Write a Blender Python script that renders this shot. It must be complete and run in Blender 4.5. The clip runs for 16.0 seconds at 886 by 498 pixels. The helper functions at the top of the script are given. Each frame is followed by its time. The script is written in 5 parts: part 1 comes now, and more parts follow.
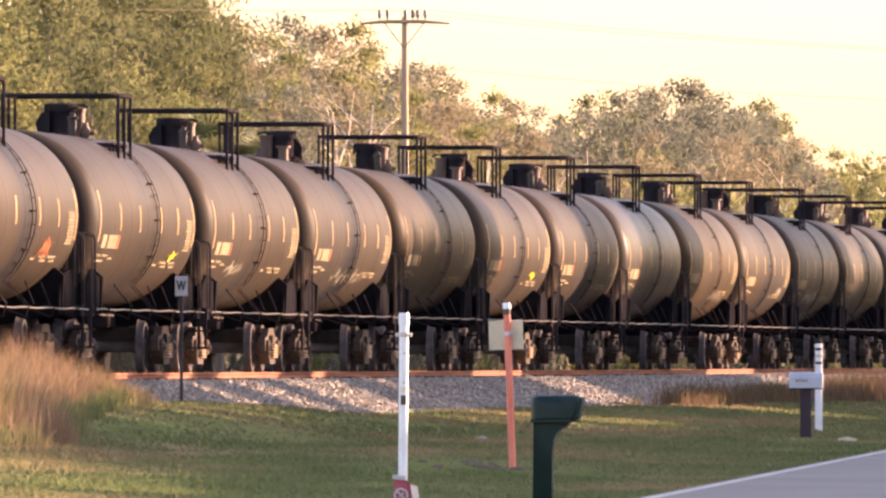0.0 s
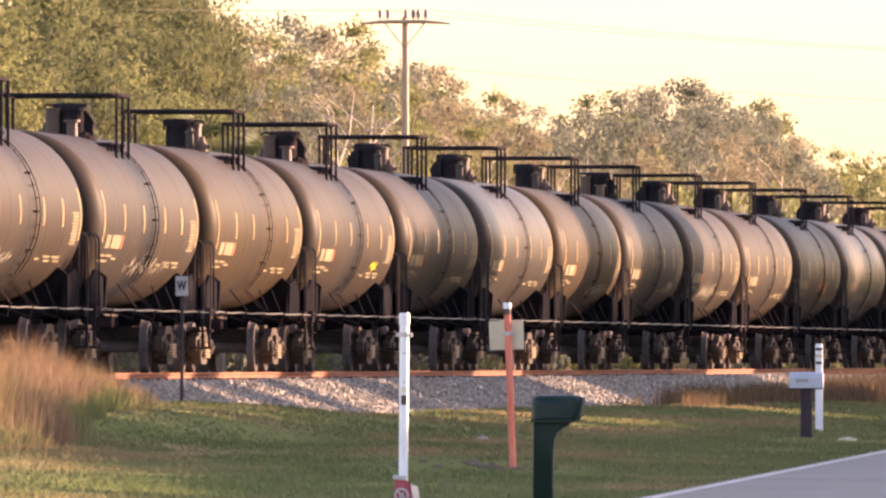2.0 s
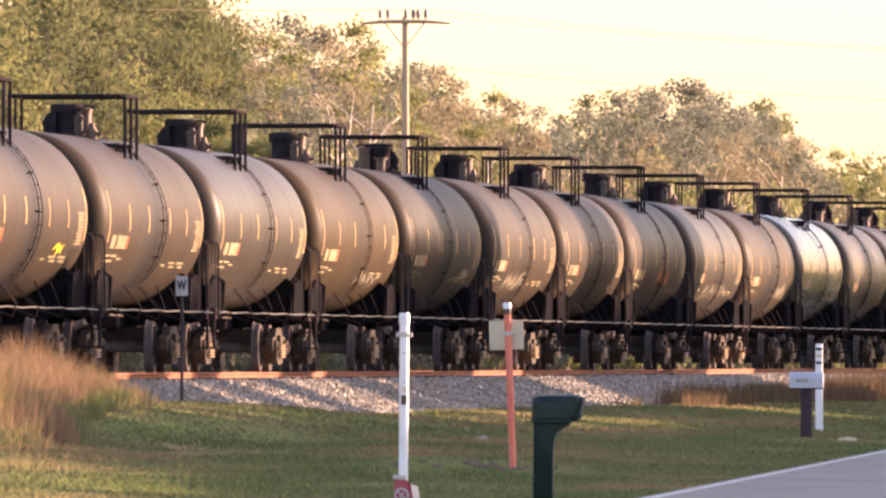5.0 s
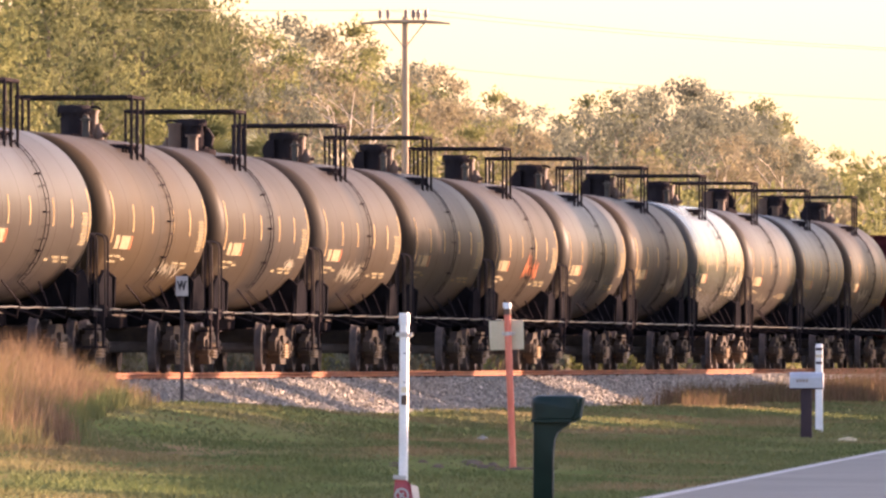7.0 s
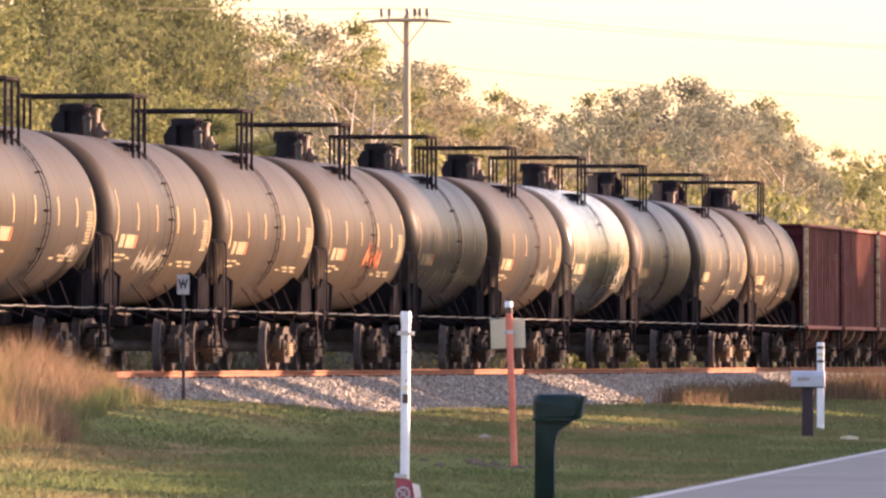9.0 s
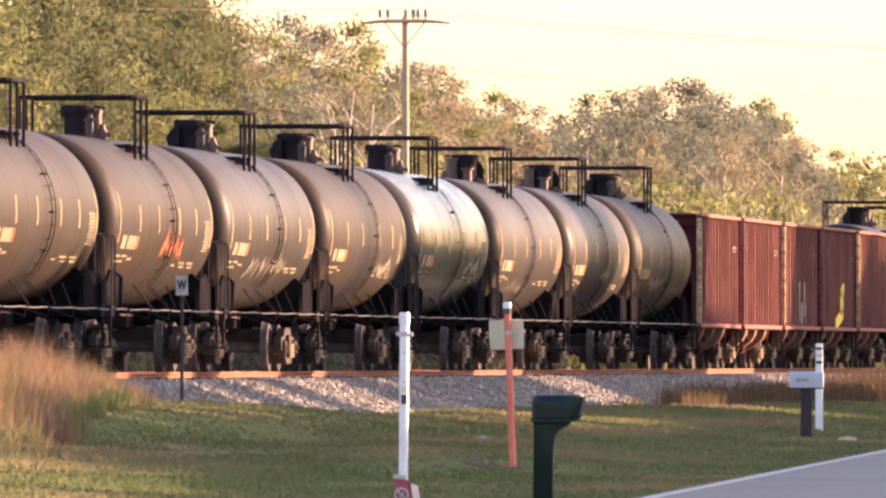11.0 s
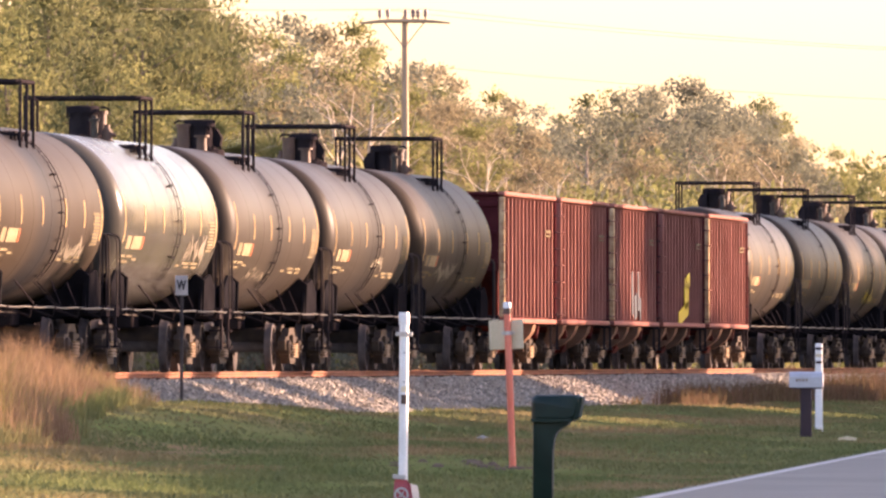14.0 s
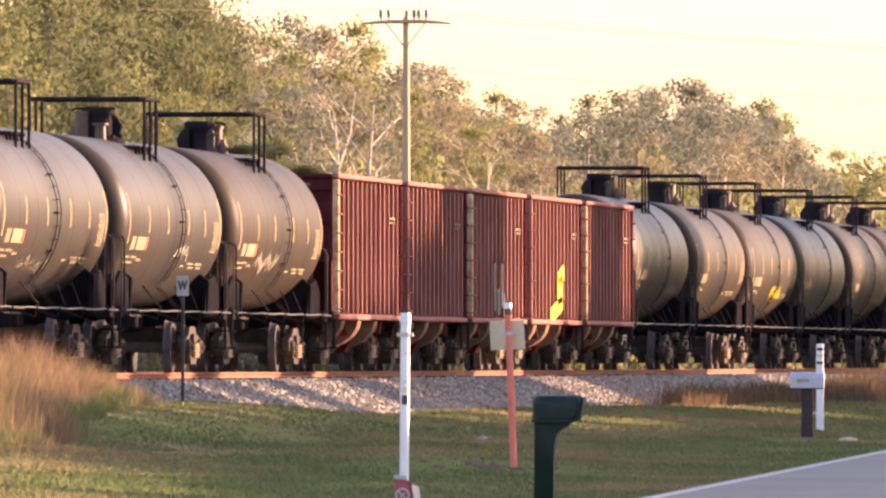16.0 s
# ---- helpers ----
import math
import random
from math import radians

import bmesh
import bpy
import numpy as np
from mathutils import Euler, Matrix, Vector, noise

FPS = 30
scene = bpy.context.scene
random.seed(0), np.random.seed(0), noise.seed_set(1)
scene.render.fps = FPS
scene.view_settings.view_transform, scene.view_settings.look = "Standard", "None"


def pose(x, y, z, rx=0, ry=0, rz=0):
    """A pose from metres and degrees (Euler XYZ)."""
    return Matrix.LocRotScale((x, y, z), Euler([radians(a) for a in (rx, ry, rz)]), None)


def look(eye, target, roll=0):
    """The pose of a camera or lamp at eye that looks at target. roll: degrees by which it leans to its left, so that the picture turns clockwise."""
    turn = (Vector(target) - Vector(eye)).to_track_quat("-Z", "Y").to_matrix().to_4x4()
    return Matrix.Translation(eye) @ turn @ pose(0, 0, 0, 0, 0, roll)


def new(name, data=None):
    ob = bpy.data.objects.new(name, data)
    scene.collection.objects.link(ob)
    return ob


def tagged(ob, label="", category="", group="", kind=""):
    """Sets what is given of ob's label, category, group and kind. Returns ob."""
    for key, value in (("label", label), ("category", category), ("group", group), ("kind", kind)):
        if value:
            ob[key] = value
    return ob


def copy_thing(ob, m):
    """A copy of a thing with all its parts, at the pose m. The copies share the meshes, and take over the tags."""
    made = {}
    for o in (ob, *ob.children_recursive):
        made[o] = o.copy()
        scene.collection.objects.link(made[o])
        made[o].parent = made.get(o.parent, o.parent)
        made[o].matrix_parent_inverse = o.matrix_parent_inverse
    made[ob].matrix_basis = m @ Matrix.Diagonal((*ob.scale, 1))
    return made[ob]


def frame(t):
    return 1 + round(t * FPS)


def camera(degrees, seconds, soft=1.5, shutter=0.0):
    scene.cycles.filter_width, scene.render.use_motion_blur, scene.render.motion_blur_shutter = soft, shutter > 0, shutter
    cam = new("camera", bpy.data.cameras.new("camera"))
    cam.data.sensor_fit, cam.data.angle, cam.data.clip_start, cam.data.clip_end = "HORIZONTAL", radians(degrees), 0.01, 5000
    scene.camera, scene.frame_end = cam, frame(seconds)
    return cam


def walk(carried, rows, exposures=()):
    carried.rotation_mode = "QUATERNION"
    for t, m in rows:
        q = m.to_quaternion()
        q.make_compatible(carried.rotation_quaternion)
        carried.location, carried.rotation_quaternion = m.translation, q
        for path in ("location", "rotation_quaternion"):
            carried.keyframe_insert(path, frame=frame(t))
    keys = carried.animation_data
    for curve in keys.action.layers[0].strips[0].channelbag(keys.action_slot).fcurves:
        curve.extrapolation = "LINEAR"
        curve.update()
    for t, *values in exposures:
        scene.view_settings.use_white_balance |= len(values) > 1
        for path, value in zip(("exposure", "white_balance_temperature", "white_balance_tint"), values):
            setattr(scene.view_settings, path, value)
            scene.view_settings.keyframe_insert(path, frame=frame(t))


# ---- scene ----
LENS = 2.942
TURN, TILT = 5.27, 0.371          # degrees left of the track's line, degrees up
EYE = (33.66, 3.1, 1.5)
PX = 0.001877                     # degrees of a very small turn of the tripod head
cam = camera(LENS, 16.0, soft=2.5)
# tripod shake: seconds, steps to the right, steps down
SHAKE = [(0, -0.6, 0.3), (0.5, 0, 0.3), (1, 0.2, -0.7), (1.5, -0.6, 0), (2, 0.2, 0.3), (2.5, 0.8, -2.5), (3, -0.6, 0.3),
         (3.5, -0.6, 0.3), (4, 0.2, 0.3), (5.2, 0.2, 0.1), (6.5, 0.2, -0.1), (7, 0.3, 0.3), (7.5, 0.5, -0.7), (8, 0.6, -0.5),
         (8.5, 1.8, -1), (9, 2.8, -2.3), (10.2, 1, -0.8), (11.5, 0.2, -0.4), (12, 1.7, 0.3), (12.5, 0.5, -2.5), (13, 0.5, -0.6),
         (13.5, 0.9, -0.7), (14, -0.2, -0.7), (14.5, 1, 0), (15, 0.2, -0.8), (15.5, 1.7, -0.8), (16, 1.7, 0.2)]


def aim(dx, dy):
    a, p = radians(TURN + dx * PX), radians(TILT + dy * PX)
    way = Vector((-math.sin(a) * math.cos(p), math.cos(a) * math.cos(p), math.sin(p)))
    return look(EYE, Vector(EYE) + 300 * way)


walk(cam, [(t, aim(dx, dy)) for t, dx, dy in SHAKE], exposures=[(0, 2.07, 6690, 38), (16, 2.07, 6690, 38)])

# ---- light ----
SUN_UP, SUN_AZ = 12.0, 56.0       # degrees over the horizon; degrees from +y towards +x
world = bpy.data.worlds.new("world")
scene.world = world
world.use_nodes = True
wn = world.node_tree.nodes
sky = wn.new("ShaderNodeTexSky")
sky.sky_type, sky.sun_disc = "NISHITA", False
sky.sun_elevation, sky.sun_rotation = radians(SUN_UP), radians(SUN_AZ)
sky.dust_density, sky.air_density, sky.ozone_density = 1.68, 1.0, 1.0
wn["Background"].inputs["Strength"].default_value = 0.15
world.node_tree.links.new(sky.outputs[0], wn["Background"].inputs["Color"])
sun = new("sun", bpy.data.lights.new("sun", "SUN"))
sun.data.energy, sun.data.angle, sun.data.color = 6.3, radians(0.55), (1.0, 0.75, 0.47)
sdir = Vector((math.sin(radians(SUN_AZ)) * math.cos(radians(SUN_UP)), math.cos(radians(SUN_AZ)) * math.cos(radians(SUN_UP)), math.sin(radians(SUN_UP))))
sun.matrix_world = look(sdir * 400, (0, 0, 0))


# ---- materials ----
def mat(name, a, b, rough=0.7, metal=0.0, scale=3.0, fine=40.0, bump=0.2, stretch=(1, 1, 1), vary=0.12, mix=0.6, c=None, cscale=0.6, island=False, spec=0.5, trans=0.0, spill=None):
    """Two-scale procedural surface: a to b by noise, a third tone c in patches, grain bump, brightness varied from piece to piece."""
    m = bpy.data.materials.new(name)
    m.use_nodes = True
    nt, bs = m.node_tree, m.node_tree.nodes["Principled BSDF"]
    N, L = nt.nodes.new, nt.links.new
    tc, mp = N("ShaderNodeTexCoord"), N("ShaderNodeMapping")
    mp.inputs["Scale"].default_value = stretch
    L(tc.outputs["Object"], mp.inputs["Vector"])
    n1, n2 = N("ShaderNodeTexNoise"), N("ShaderNodeTexNoise")
    info = N("ShaderNodeObjectInfo")
    off = N("ShaderNodeVectorMath")
    off.operation = "ADD"
    sc = N("ShaderNodeVectorMath")
    sc.operation = "SCALE"
    sc.inputs["Scale"].default_value = 57.0
    comb = N("ShaderNodeCombineXYZ")
    for i in range(3):
        L(info.outputs["Random"], comb.inputs[i])
    L(comb.outputs[0], sc.inputs[0])
    L(mp.outputs[0], off.inputs[0])
    L(sc.outputs[0], off.inputs[1])
    for n, s in ((n1, scale), (n2, fine)):
        n.inputs["Scale"].default_value, n.inputs["Detail"].default_value = s, 5
        L(off.outputs[0], n.inputs["Vector"])
    r1 = N("ShaderNodeValToRGB")
    r1.color_ramp.elements[0].position, r1.color_ramp.elements[1].position = 0.5 - mix / 2 * 0.6, 0.5 + mix / 2 * 0.6
    r1.color_ramp.elements[0].color, r1.color_ramp.elements[1].color = (*a, 1), (*b, 1)
    L(n1.outputs["Fac"], r1.inputs[0])
    col = r1.outputs[0]
    if c:
        n3, r3, mx = N("ShaderNodeTexNoise"), N("ShaderNodeValToRGB"), N("ShaderNodeMix")
        n3.inputs["Scale"].default_value, n3.inputs["Detail"].default_value = cscale, 6
        L(off.outputs[0], n3.inputs["Vector"])
        r3.color_ramp.elements[0].position, r3.color_ramp.elements[1].position = 0.5, 0.66
        L(n3.outputs["Fac"], r3.inputs[0])
        mx.data_type = "RGBA"
        L(r3.outputs[0], mx.inputs[0])
        L(col, mx.inputs[6])
        mx.inputs[7].default_value = (*c, 1)
        col = mx.outputs[2]
    geo = N("ShaderNodeNewGeometry")
    mr = N("ShaderNodeMapRange")
    mr.inputs["To Min"].default_value, mr.inputs["To Max"].default_value = 1 - vary, 1 + vary
    L((geo.outputs["Random Per Island"] if island else info.outputs["Random"]), mr.inputs["Value"])
    g2 = N("ShaderNodeMapRange")
    g2.inputs["To Min"].default_value, g2.inputs["To Max"].default_value = 0.82, 1.18
    L(n2.outputs["Fac"], g2.inputs["Value"])
    mul = N("ShaderNodeMath")
    mul.operation = "MULTIPLY"
    L(mr.outputs[0], mul.inputs[0])
    L(g2.outputs[0], mul.inputs[1])
    hs = N("ShaderNodeHueSaturation")
    L(mul.outputs[0], hs.inputs["Value"])
    L(col, hs.inputs["Color"])
    tint = hs.outputs[0]
    if spill:
        # dark product spilt from the manway, run down the side in ragged tongues; more on some cars than on others
        sx = N("ShaderNodeSeparateXYZ")
        L(tc.outputs["Object"], sx.inputs[0])
        far = N("ShaderNodeMath")
        far.operation = "ABSOLUTE"
        L(sx.outputs["Y"], far.inputs[0])
        fall = N("ShaderNodeMapRange")
        fall.inputs["From Min"].default_value, fall.inputs["From Max"].default_value = 0.2, 3.6
        fall.inputs["To Min"].default_value, fall.inputs["To Max"].default_value = 0.75, 0.0
        L(far.outputs[0], fall.inputs["Value"])
        rag, rmp = N("ShaderNodeTexNoise"), N("ShaderNodeMapping")
        rmp.inputs["Scale"].default_value = (0.3, 1.0, 0.3)
        L(off.outputs[0], rmp.inputs["Vector"])
        L(rmp.outputs[0], rag.inputs["Vector"])
        rag.inputs["Scale"].default_value, rag.inputs["Detail"].default_value = 1.3, 5
        both = N("ShaderNodeMath")
        both.operation = "MULTIPLY"
        L(fall.outputs[0], both.inputs[0])
        L(rag.outputs["Fac"], both.inputs[1])
        edge = N("ShaderNodeMapRange")
        edge.inputs["From Min"].default_value, edge.inputs["From Max"].default_value = 0.2, 0.42
        L(both.outputs[0], edge.inputs["Value"])
        often = N("ShaderNodeMapRange")
        often.inputs["To Min"].default_value, often.inputs["To Max"].default_value = 0.15, 1.0
        L(info.outputs["Random"], often.inputs["Value"])
        much = N("ShaderNodeMath")
        much.operation = "MULTIPLY"
        L(edge.outputs[0], much.inputs[0])
        L(often.outputs[0], much.inputs[1])
        soil = N("ShaderNodeMix")
        soil.data_type = "RGBA"
        L(much.outputs[0], soil.inputs[0])
        L(tint, soil.inputs[6])
        soil.inputs[7].default_value = (*spill, 1)
        tint = soil.outputs[2]
    L(tint, bs.inputs["Base Color"])
    rr = N("ShaderNodeMapRange")
    rr.inputs["To Min"].default_value, rr.inputs["To Max"].default_value = max(0.05, rough - 0.12), min(1, rough + 0.12)
    L(n1.outputs["Fac"], rr.inputs["Value"])
    L(rr.outputs[0], bs.inputs["Roughness"])
    bs.inputs["Metallic"].default_value = metal
    bs.inputs["Specular IOR Level"].default_value = spec
    if bump:
        bp = N("ShaderNodeBump")
        bp.inputs["Strength"].default_value, bp.inputs["Distance"].default_value = bump, 0.01
        L(n2.outputs["Fac"], bp.inputs["Height"])
        L(bp.outputs[0], bs.inputs["Normal"])
    if trans:
        tr, ms = N("ShaderNodeBsdfTranslucent"), N("ShaderNodeMixShader")
        ms.inputs[0].default_value = trans
        L(hs.outputs[0], tr.inputs["Color"])
        L(bs.outputs[0], ms.inputs[1])
        L(tr.outputs[0], ms.inputs[2])
        L(ms.outputs[0], nt.nodes["Material Output"].inputs["Surface"])
    return m


streak = (0.35, 0.16, 0.16)       # runs that follow the rain down the shell
SPILT = (0.0125, 0.0125, 0.0148)
TANK_TAN = mat("tank_brown_paint", (0.0288, 0.0207, 0.0148), (0.0345, 0.0249, 0.0177), 0.52, 0, 0.9, 3.2, 0.0, streak, 0.10, c=(0.0275, 0.0217, 0.018), cscale=0.9, spec=0.035, spill=SPILT)
TANK_OCHRE = mat("tank_ochre_paint", (0.036, 0.0243, 0.0145), (0.0435, 0.0297, 0.0173), 0.52, 0, 0.9, 3.2, 0.0, streak, 0.06, c=(0.032, 0.023, 0.0155), cscale=0.9, spec=0.03, spill=SPILT)
TANK_DARK = mat("tank_grey_paint", (0.0315, 0.025, 0.0205), (0.0388, 0.031, 0.0253), 0.46, 0, 0.9, 3.2, 0.0, streak, 0.10, c=(0.028, 0.0227, 0.0195), cscale=0.9, spec=0.045, spill=SPILT)
TANK_LIGHT = mat("tank_light_paint", (0.050, 0.047, 0.040), (0.064, 0.060, 0.052), 0.25, 0, 0.9, 3.2, 0.0, streak, 0.05, c=(0.045, 0.041, 0.037), cscale=0.7, spec=0.05)
BLACK = mat("black_painted_steel", (0.020, 0.0165, 0.019), (0.033, 0.027, 0.029), 0.7, 0, 3, 40, 0.1, spec=0.0)
SADDLE = mat("black_underframe_paint", (0.008, 0.0075, 0.009), (0.014, 0.013, 0.015), 0.7, 0, 3, 40, 0.1, spec=0.0)
STEEL = mat("dusty_truck_steel", (0.042, 0.034, 0.031), (0.078, 0.058, 0.045), 0.65, 0.0, 5, 60, 0.2, spec=0.03)
SPRING = mat("tan_dusty_spring_steel", (0.22, 0.15, 0.09), (0.32, 0.22, 0.13), 0.6, 0.1, 6, 60, 0.2, spec=0.15)
WHEEL = mat("worn_wheel_steel", (0.06, 0.052, 0.054), (0.10, 0.084, 0.08), 0.6, 0.0, 5, 60, 0.05, spec=0.02)
PIPE = mat("grey_pipe_steel", (0.055, 0.048, 0.042), (0.09, 0.078, 0.068), 0.5, 0.2, 6, 60, 0.05, spec=0.05)
REFLECT = mat("yellow_reflector_strip", (0.40, 0.27, 0.13), (0.5, 0.35, 0.18), 0.5, 0, 8, 60, 0.02, spec=0.0)
STENCIL = mat("cream_stencil_paint", (0.165, 0.132, 0.082), (0.225, 0.187, 0.122), 0.6, 0, 8, 60, 0.02, spec=0.0)
RUST = mat("brown_rusty_valve_steel", (0.085, 0.047, 0.033), (0.13, 0.072, 0.045), 0.7, 0, 6, 60, 0.1)
SPRAY_O = mat("orange_spray_paint", (0.20, 0.055, 0.025), (0.30, 0.095, 0.04), 0.5, 0, 5, 50, 0.02, spec=0.05)
SPRAY_W = mat("pale_spray_paint", (0.12, 0.105, 0.08), (0.22, 0.19, 0.145), 0.5, 0, 5, 50, 0.02, spec=0.05)
SPRAY_Y = mat("yellow_spray_paint", (0.5, 0.36, 0.015), (0.55, 0.41, 0.03), 0.5, 0, 5, 50, 0.02, spec=0.05)
SPRAY_G = mat("blue_grey_spray_paint", (0.026, 0.031, 0.042), (0.05, 0.056, 0.07), 0.5, 0, 5, 50, 0.02, spec=0.05)
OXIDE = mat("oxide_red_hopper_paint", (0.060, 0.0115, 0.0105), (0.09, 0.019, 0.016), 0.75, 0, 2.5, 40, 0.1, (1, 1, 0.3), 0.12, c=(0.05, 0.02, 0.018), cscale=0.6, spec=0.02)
# Darker red: the shade on the car ends is put into it.
OXIDE_END = mat("sooty_red_end_paint", (0.055, 0.013, 0.016), (0.08, 0.02, 0.021), 0.8, 0, 2.5, 40, 0.1, spec=0.0)
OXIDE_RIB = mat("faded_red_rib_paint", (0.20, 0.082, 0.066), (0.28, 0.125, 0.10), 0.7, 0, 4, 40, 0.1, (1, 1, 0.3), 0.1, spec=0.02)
POST_PALE = mat("dusty_corner_post_paint", (0.34, 0.19, 0.10), (0.62, 0.44, 0.25), 0.65, 0, 6, 40, 0.1, spec=0.02)
RAIL = mat("rusty_rail_steel", (0.13, 0.05, 0.03), (0.22, 0.088, 0.045), 0.8, 0.1, 2, 50, 0.15, (1, 0.3, 1), 0.05, spec=0.1)
TIE = mat("weathered_tie_wood", (0.10, 0.075, 0.055), (0.18, 0.14, 0.11), 0.9, 0, 4, 40, 0.4, (1, 4, 4), spec=0.05)
STONE = mat("grey_ballast_stone", (0.235, 0.208, 0.175), (0.36, 0.32, 0.27), 0.9, 0, 6, 60, 0.3, island=True, vary=0.3, spec=0.03)
SOIL = mat("grassy_soil", (0.105, 0.135, 0.044), (0.15, 0.155, 0.062), 0.95, 0, 0.7, 14, 0.6, (1, 0.25, 1), 0.0, c=(0.19, 0.14, 0.075), cscale=0.22, spec=0.0)
LAWN = mat("mown_grass_blades", (0.118, 0.148, 0.058), (0.188, 0.178, 0.085), 0.8, 0, 0.35, 5, 0.0, (1, 0.16, 1), 0.06, c=(0.27, 0.195, 0.105), cscale=0.3, island=True, spec=0.0, trans=0.3)
WEED = mat("dry_tall_grass", (0.19, 0.120, 0.076), (0.265, 0.178, 0.112), 0.85, 0, 0.8, 8, 0.0, (1, 1, 1), 0.3, c=(0.19, 0.175, 0.06), cscale=0.35, island=True, spec=0.03, trans=0.35)
STRAW = mat("brown_straw", (0.12, 0.075, 0.05), (0.17, 0.11, 0.07), 0.85, 0, 0.8, 8, 0.0, (1, 1, 1), 0.25, c=(0.11, 0.10, 0.045), cscale=0.4, island=True, spec=0.0, trans=0.3)
EARTH = mat("dark_dug_earth", (0.105, 0.08, 0.062), (0.15, 0.115, 0.085), 0.95, 0, 6, 40, 0.5, spec=0.0)
HANGER = mat("dusty_hanger_plate", (0.13, 0.078, 0.055), (0.19, 0.115, 0.08), 0.7, 0, 4, 40, 0.1, spec=0.0)
ASPHALT = mat("worn_grey_asphalt", (0.192, 0.18, 0.158), (0.248, 0.235, 0.208), 0.85, 0, 0.4, 50, 0.3, (1, 0.3, 1), spec=0.12)
LINE = mat("worn_white_road_paint", (0.33, 0.315, 0.285), (0.45, 0.43, 0.39), 0.7, 0, 2, 30, 0.1, spec=0.1)
BARK = mat("pale_grey_bark", (0.28, 0.22, 0.17), (0.42, 0.34, 0.27), 0.9, 0, 3, 20, 0.4, (1, 1, 0.3))
BARK_PALE = mat("bleached_pale_bark", (0.42, 0.34, 0.25), (0.56, 0.47, 0.36), 0.85, 0, 3, 20, 0.3, (1, 1, 0.3))
BARK_D = mat("brown_bark", (0.10, 0.075, 0.055), (0.18, 0.14, 0.10), 0.9, 0, 3, 20, 0.4, (1, 1, 0.3))
LEAF_A = mat("olive_leaves", (0.135, 0.142, 0.055), (0.195, 0.185, 0.078), 0.6, 0, 0.4, 3, 0, vary=0.22, island=True, spec=0.03, trans=0.5)
# LEAF_B is greyer and cooler: distance haze is put into the leaf colour.
LEAF_B = mat("grey_green_leaves", (0.108, 0.115, 0.088), (0.152, 0.152, 0.112), 0.6, 0, 0.4, 3, 0, vary=0.22, island=True, spec=0.03, trans=0.5)
LEAF_C = mat("dry_brownish_leaves", (0.165, 0.14, 0.09), (0.225, 0.19, 0.12), 0.65, 0, 0.4, 3, 0, vary=0.22, island=True, spec=0.03, trans=0.5)
LEAF_E = mat("dark_olive_leaves", (0.092, 0.10, 0.045), (0.135, 0.135, 0.062), 0.6, 0, 0.4, 3, 0, vary=0.22, island=True, spec=0.03, trans=0.45)
LEAF_D = mat("dense_dark_leaves", (0.04, 0.05, 0.02), (0.07, 0.08, 0.03), 0.6, 0, 0.4, 3, 0, vary=0.3, island=True, spec=0.3)
FROND = mat("palmetto_fronds", (0.11, 0.125, 0.055), (0.16, 0.165, 0.075), 0.5, 0, 2, 10, 0, vary=0.25, island=True, spec=0.4, trans=0.3)
POLE_WOOD = mat("weathered_pole_wood", (0.36, 0.24, 0.15), (0.46, 0.32, 0.2), 0.85, 0, 2, 30, 0.3, (1, 1, 0.1))
PORCELAIN = mat("brown_grey_insulator", (0.22, 0.15, 0.12), (0.3, 0.2, 0.16), 0.3, 0, 5, 30, 0.0)
WHITE_PVC = mat("white_plastic_post", (0.74, 0.72, 0.7), (0.82, 0.8, 0.78), 0.45, 0, 3, 40, 0.02)
ORANGE_PVC = mat("faded_orange_plastic", (0.75, 0.17, 0.10), (0.82, 0.24, 0.15), 0.5, 0, 3, 40, 0.02)
SIGN_BACK = mat("weathered_cream_sign_plate", (0.58, 0.47, 0.30), (0.68, 0.58, 0.40), 0.6, 0, 4, 40, 0.05)
SIGN_WHITE = mat("dusty_white_sign", (0.40, 0.37, 0.35), (0.48, 0.45, 0.42), 0.6, 0, 4, 40, 0.02)
SIGN_RED = mat("maroon_sign_face", (0.3, 0.04, 0.05), (0.38, 0.06, 0.07), 0.5, 0, 4, 40, 0.02)
INK = mat("dark_letter_paint", (0.02, 0.02, 0.022), (0.035, 0.035, 0.04), 0.6, 0, 4, 40, 0.0)
WIRE = mat("dull_wire", (0.12, 0.10, 0.08), (0.16, 0.13, 0.10), 0.8, 0, 4, 40, 0.0, spec=0.02)
SIGN_POST = mat("dark_weathered_sign_post", (0.05, 0.042, 0.045), (0.09, 0.075, 0.075), 0.6, 0.2, 4, 40, 0.05, spec=0.2)
CLAMP = mat("galvanised_clamp", (0.45, 0.42, 0.4), (0.55, 0.52, 0.5), 0.4, 0.6, 4, 40, 0.02)
GREEN_BOX = mat("dark_green_mailbox_plastic", (0.004, 0.015, 0.013), (0.007, 0.023, 0.018), 0.38, 0, 3, 60, 0.05, spec=0.18)
GREY_BOX = mat("grey_painted_mailbox_metal", (0.4, 0.4, 0.42), (0.48, 0.48, 0.5), 0.45, 0.1, 4, 40, 0.03)
DARK_POST = mat("dark_brown_timber_post", (0.04, 0.022, 0.03), (0.06, 0.035, 0.04), 0.8, 0, 4, 30, 0.2)


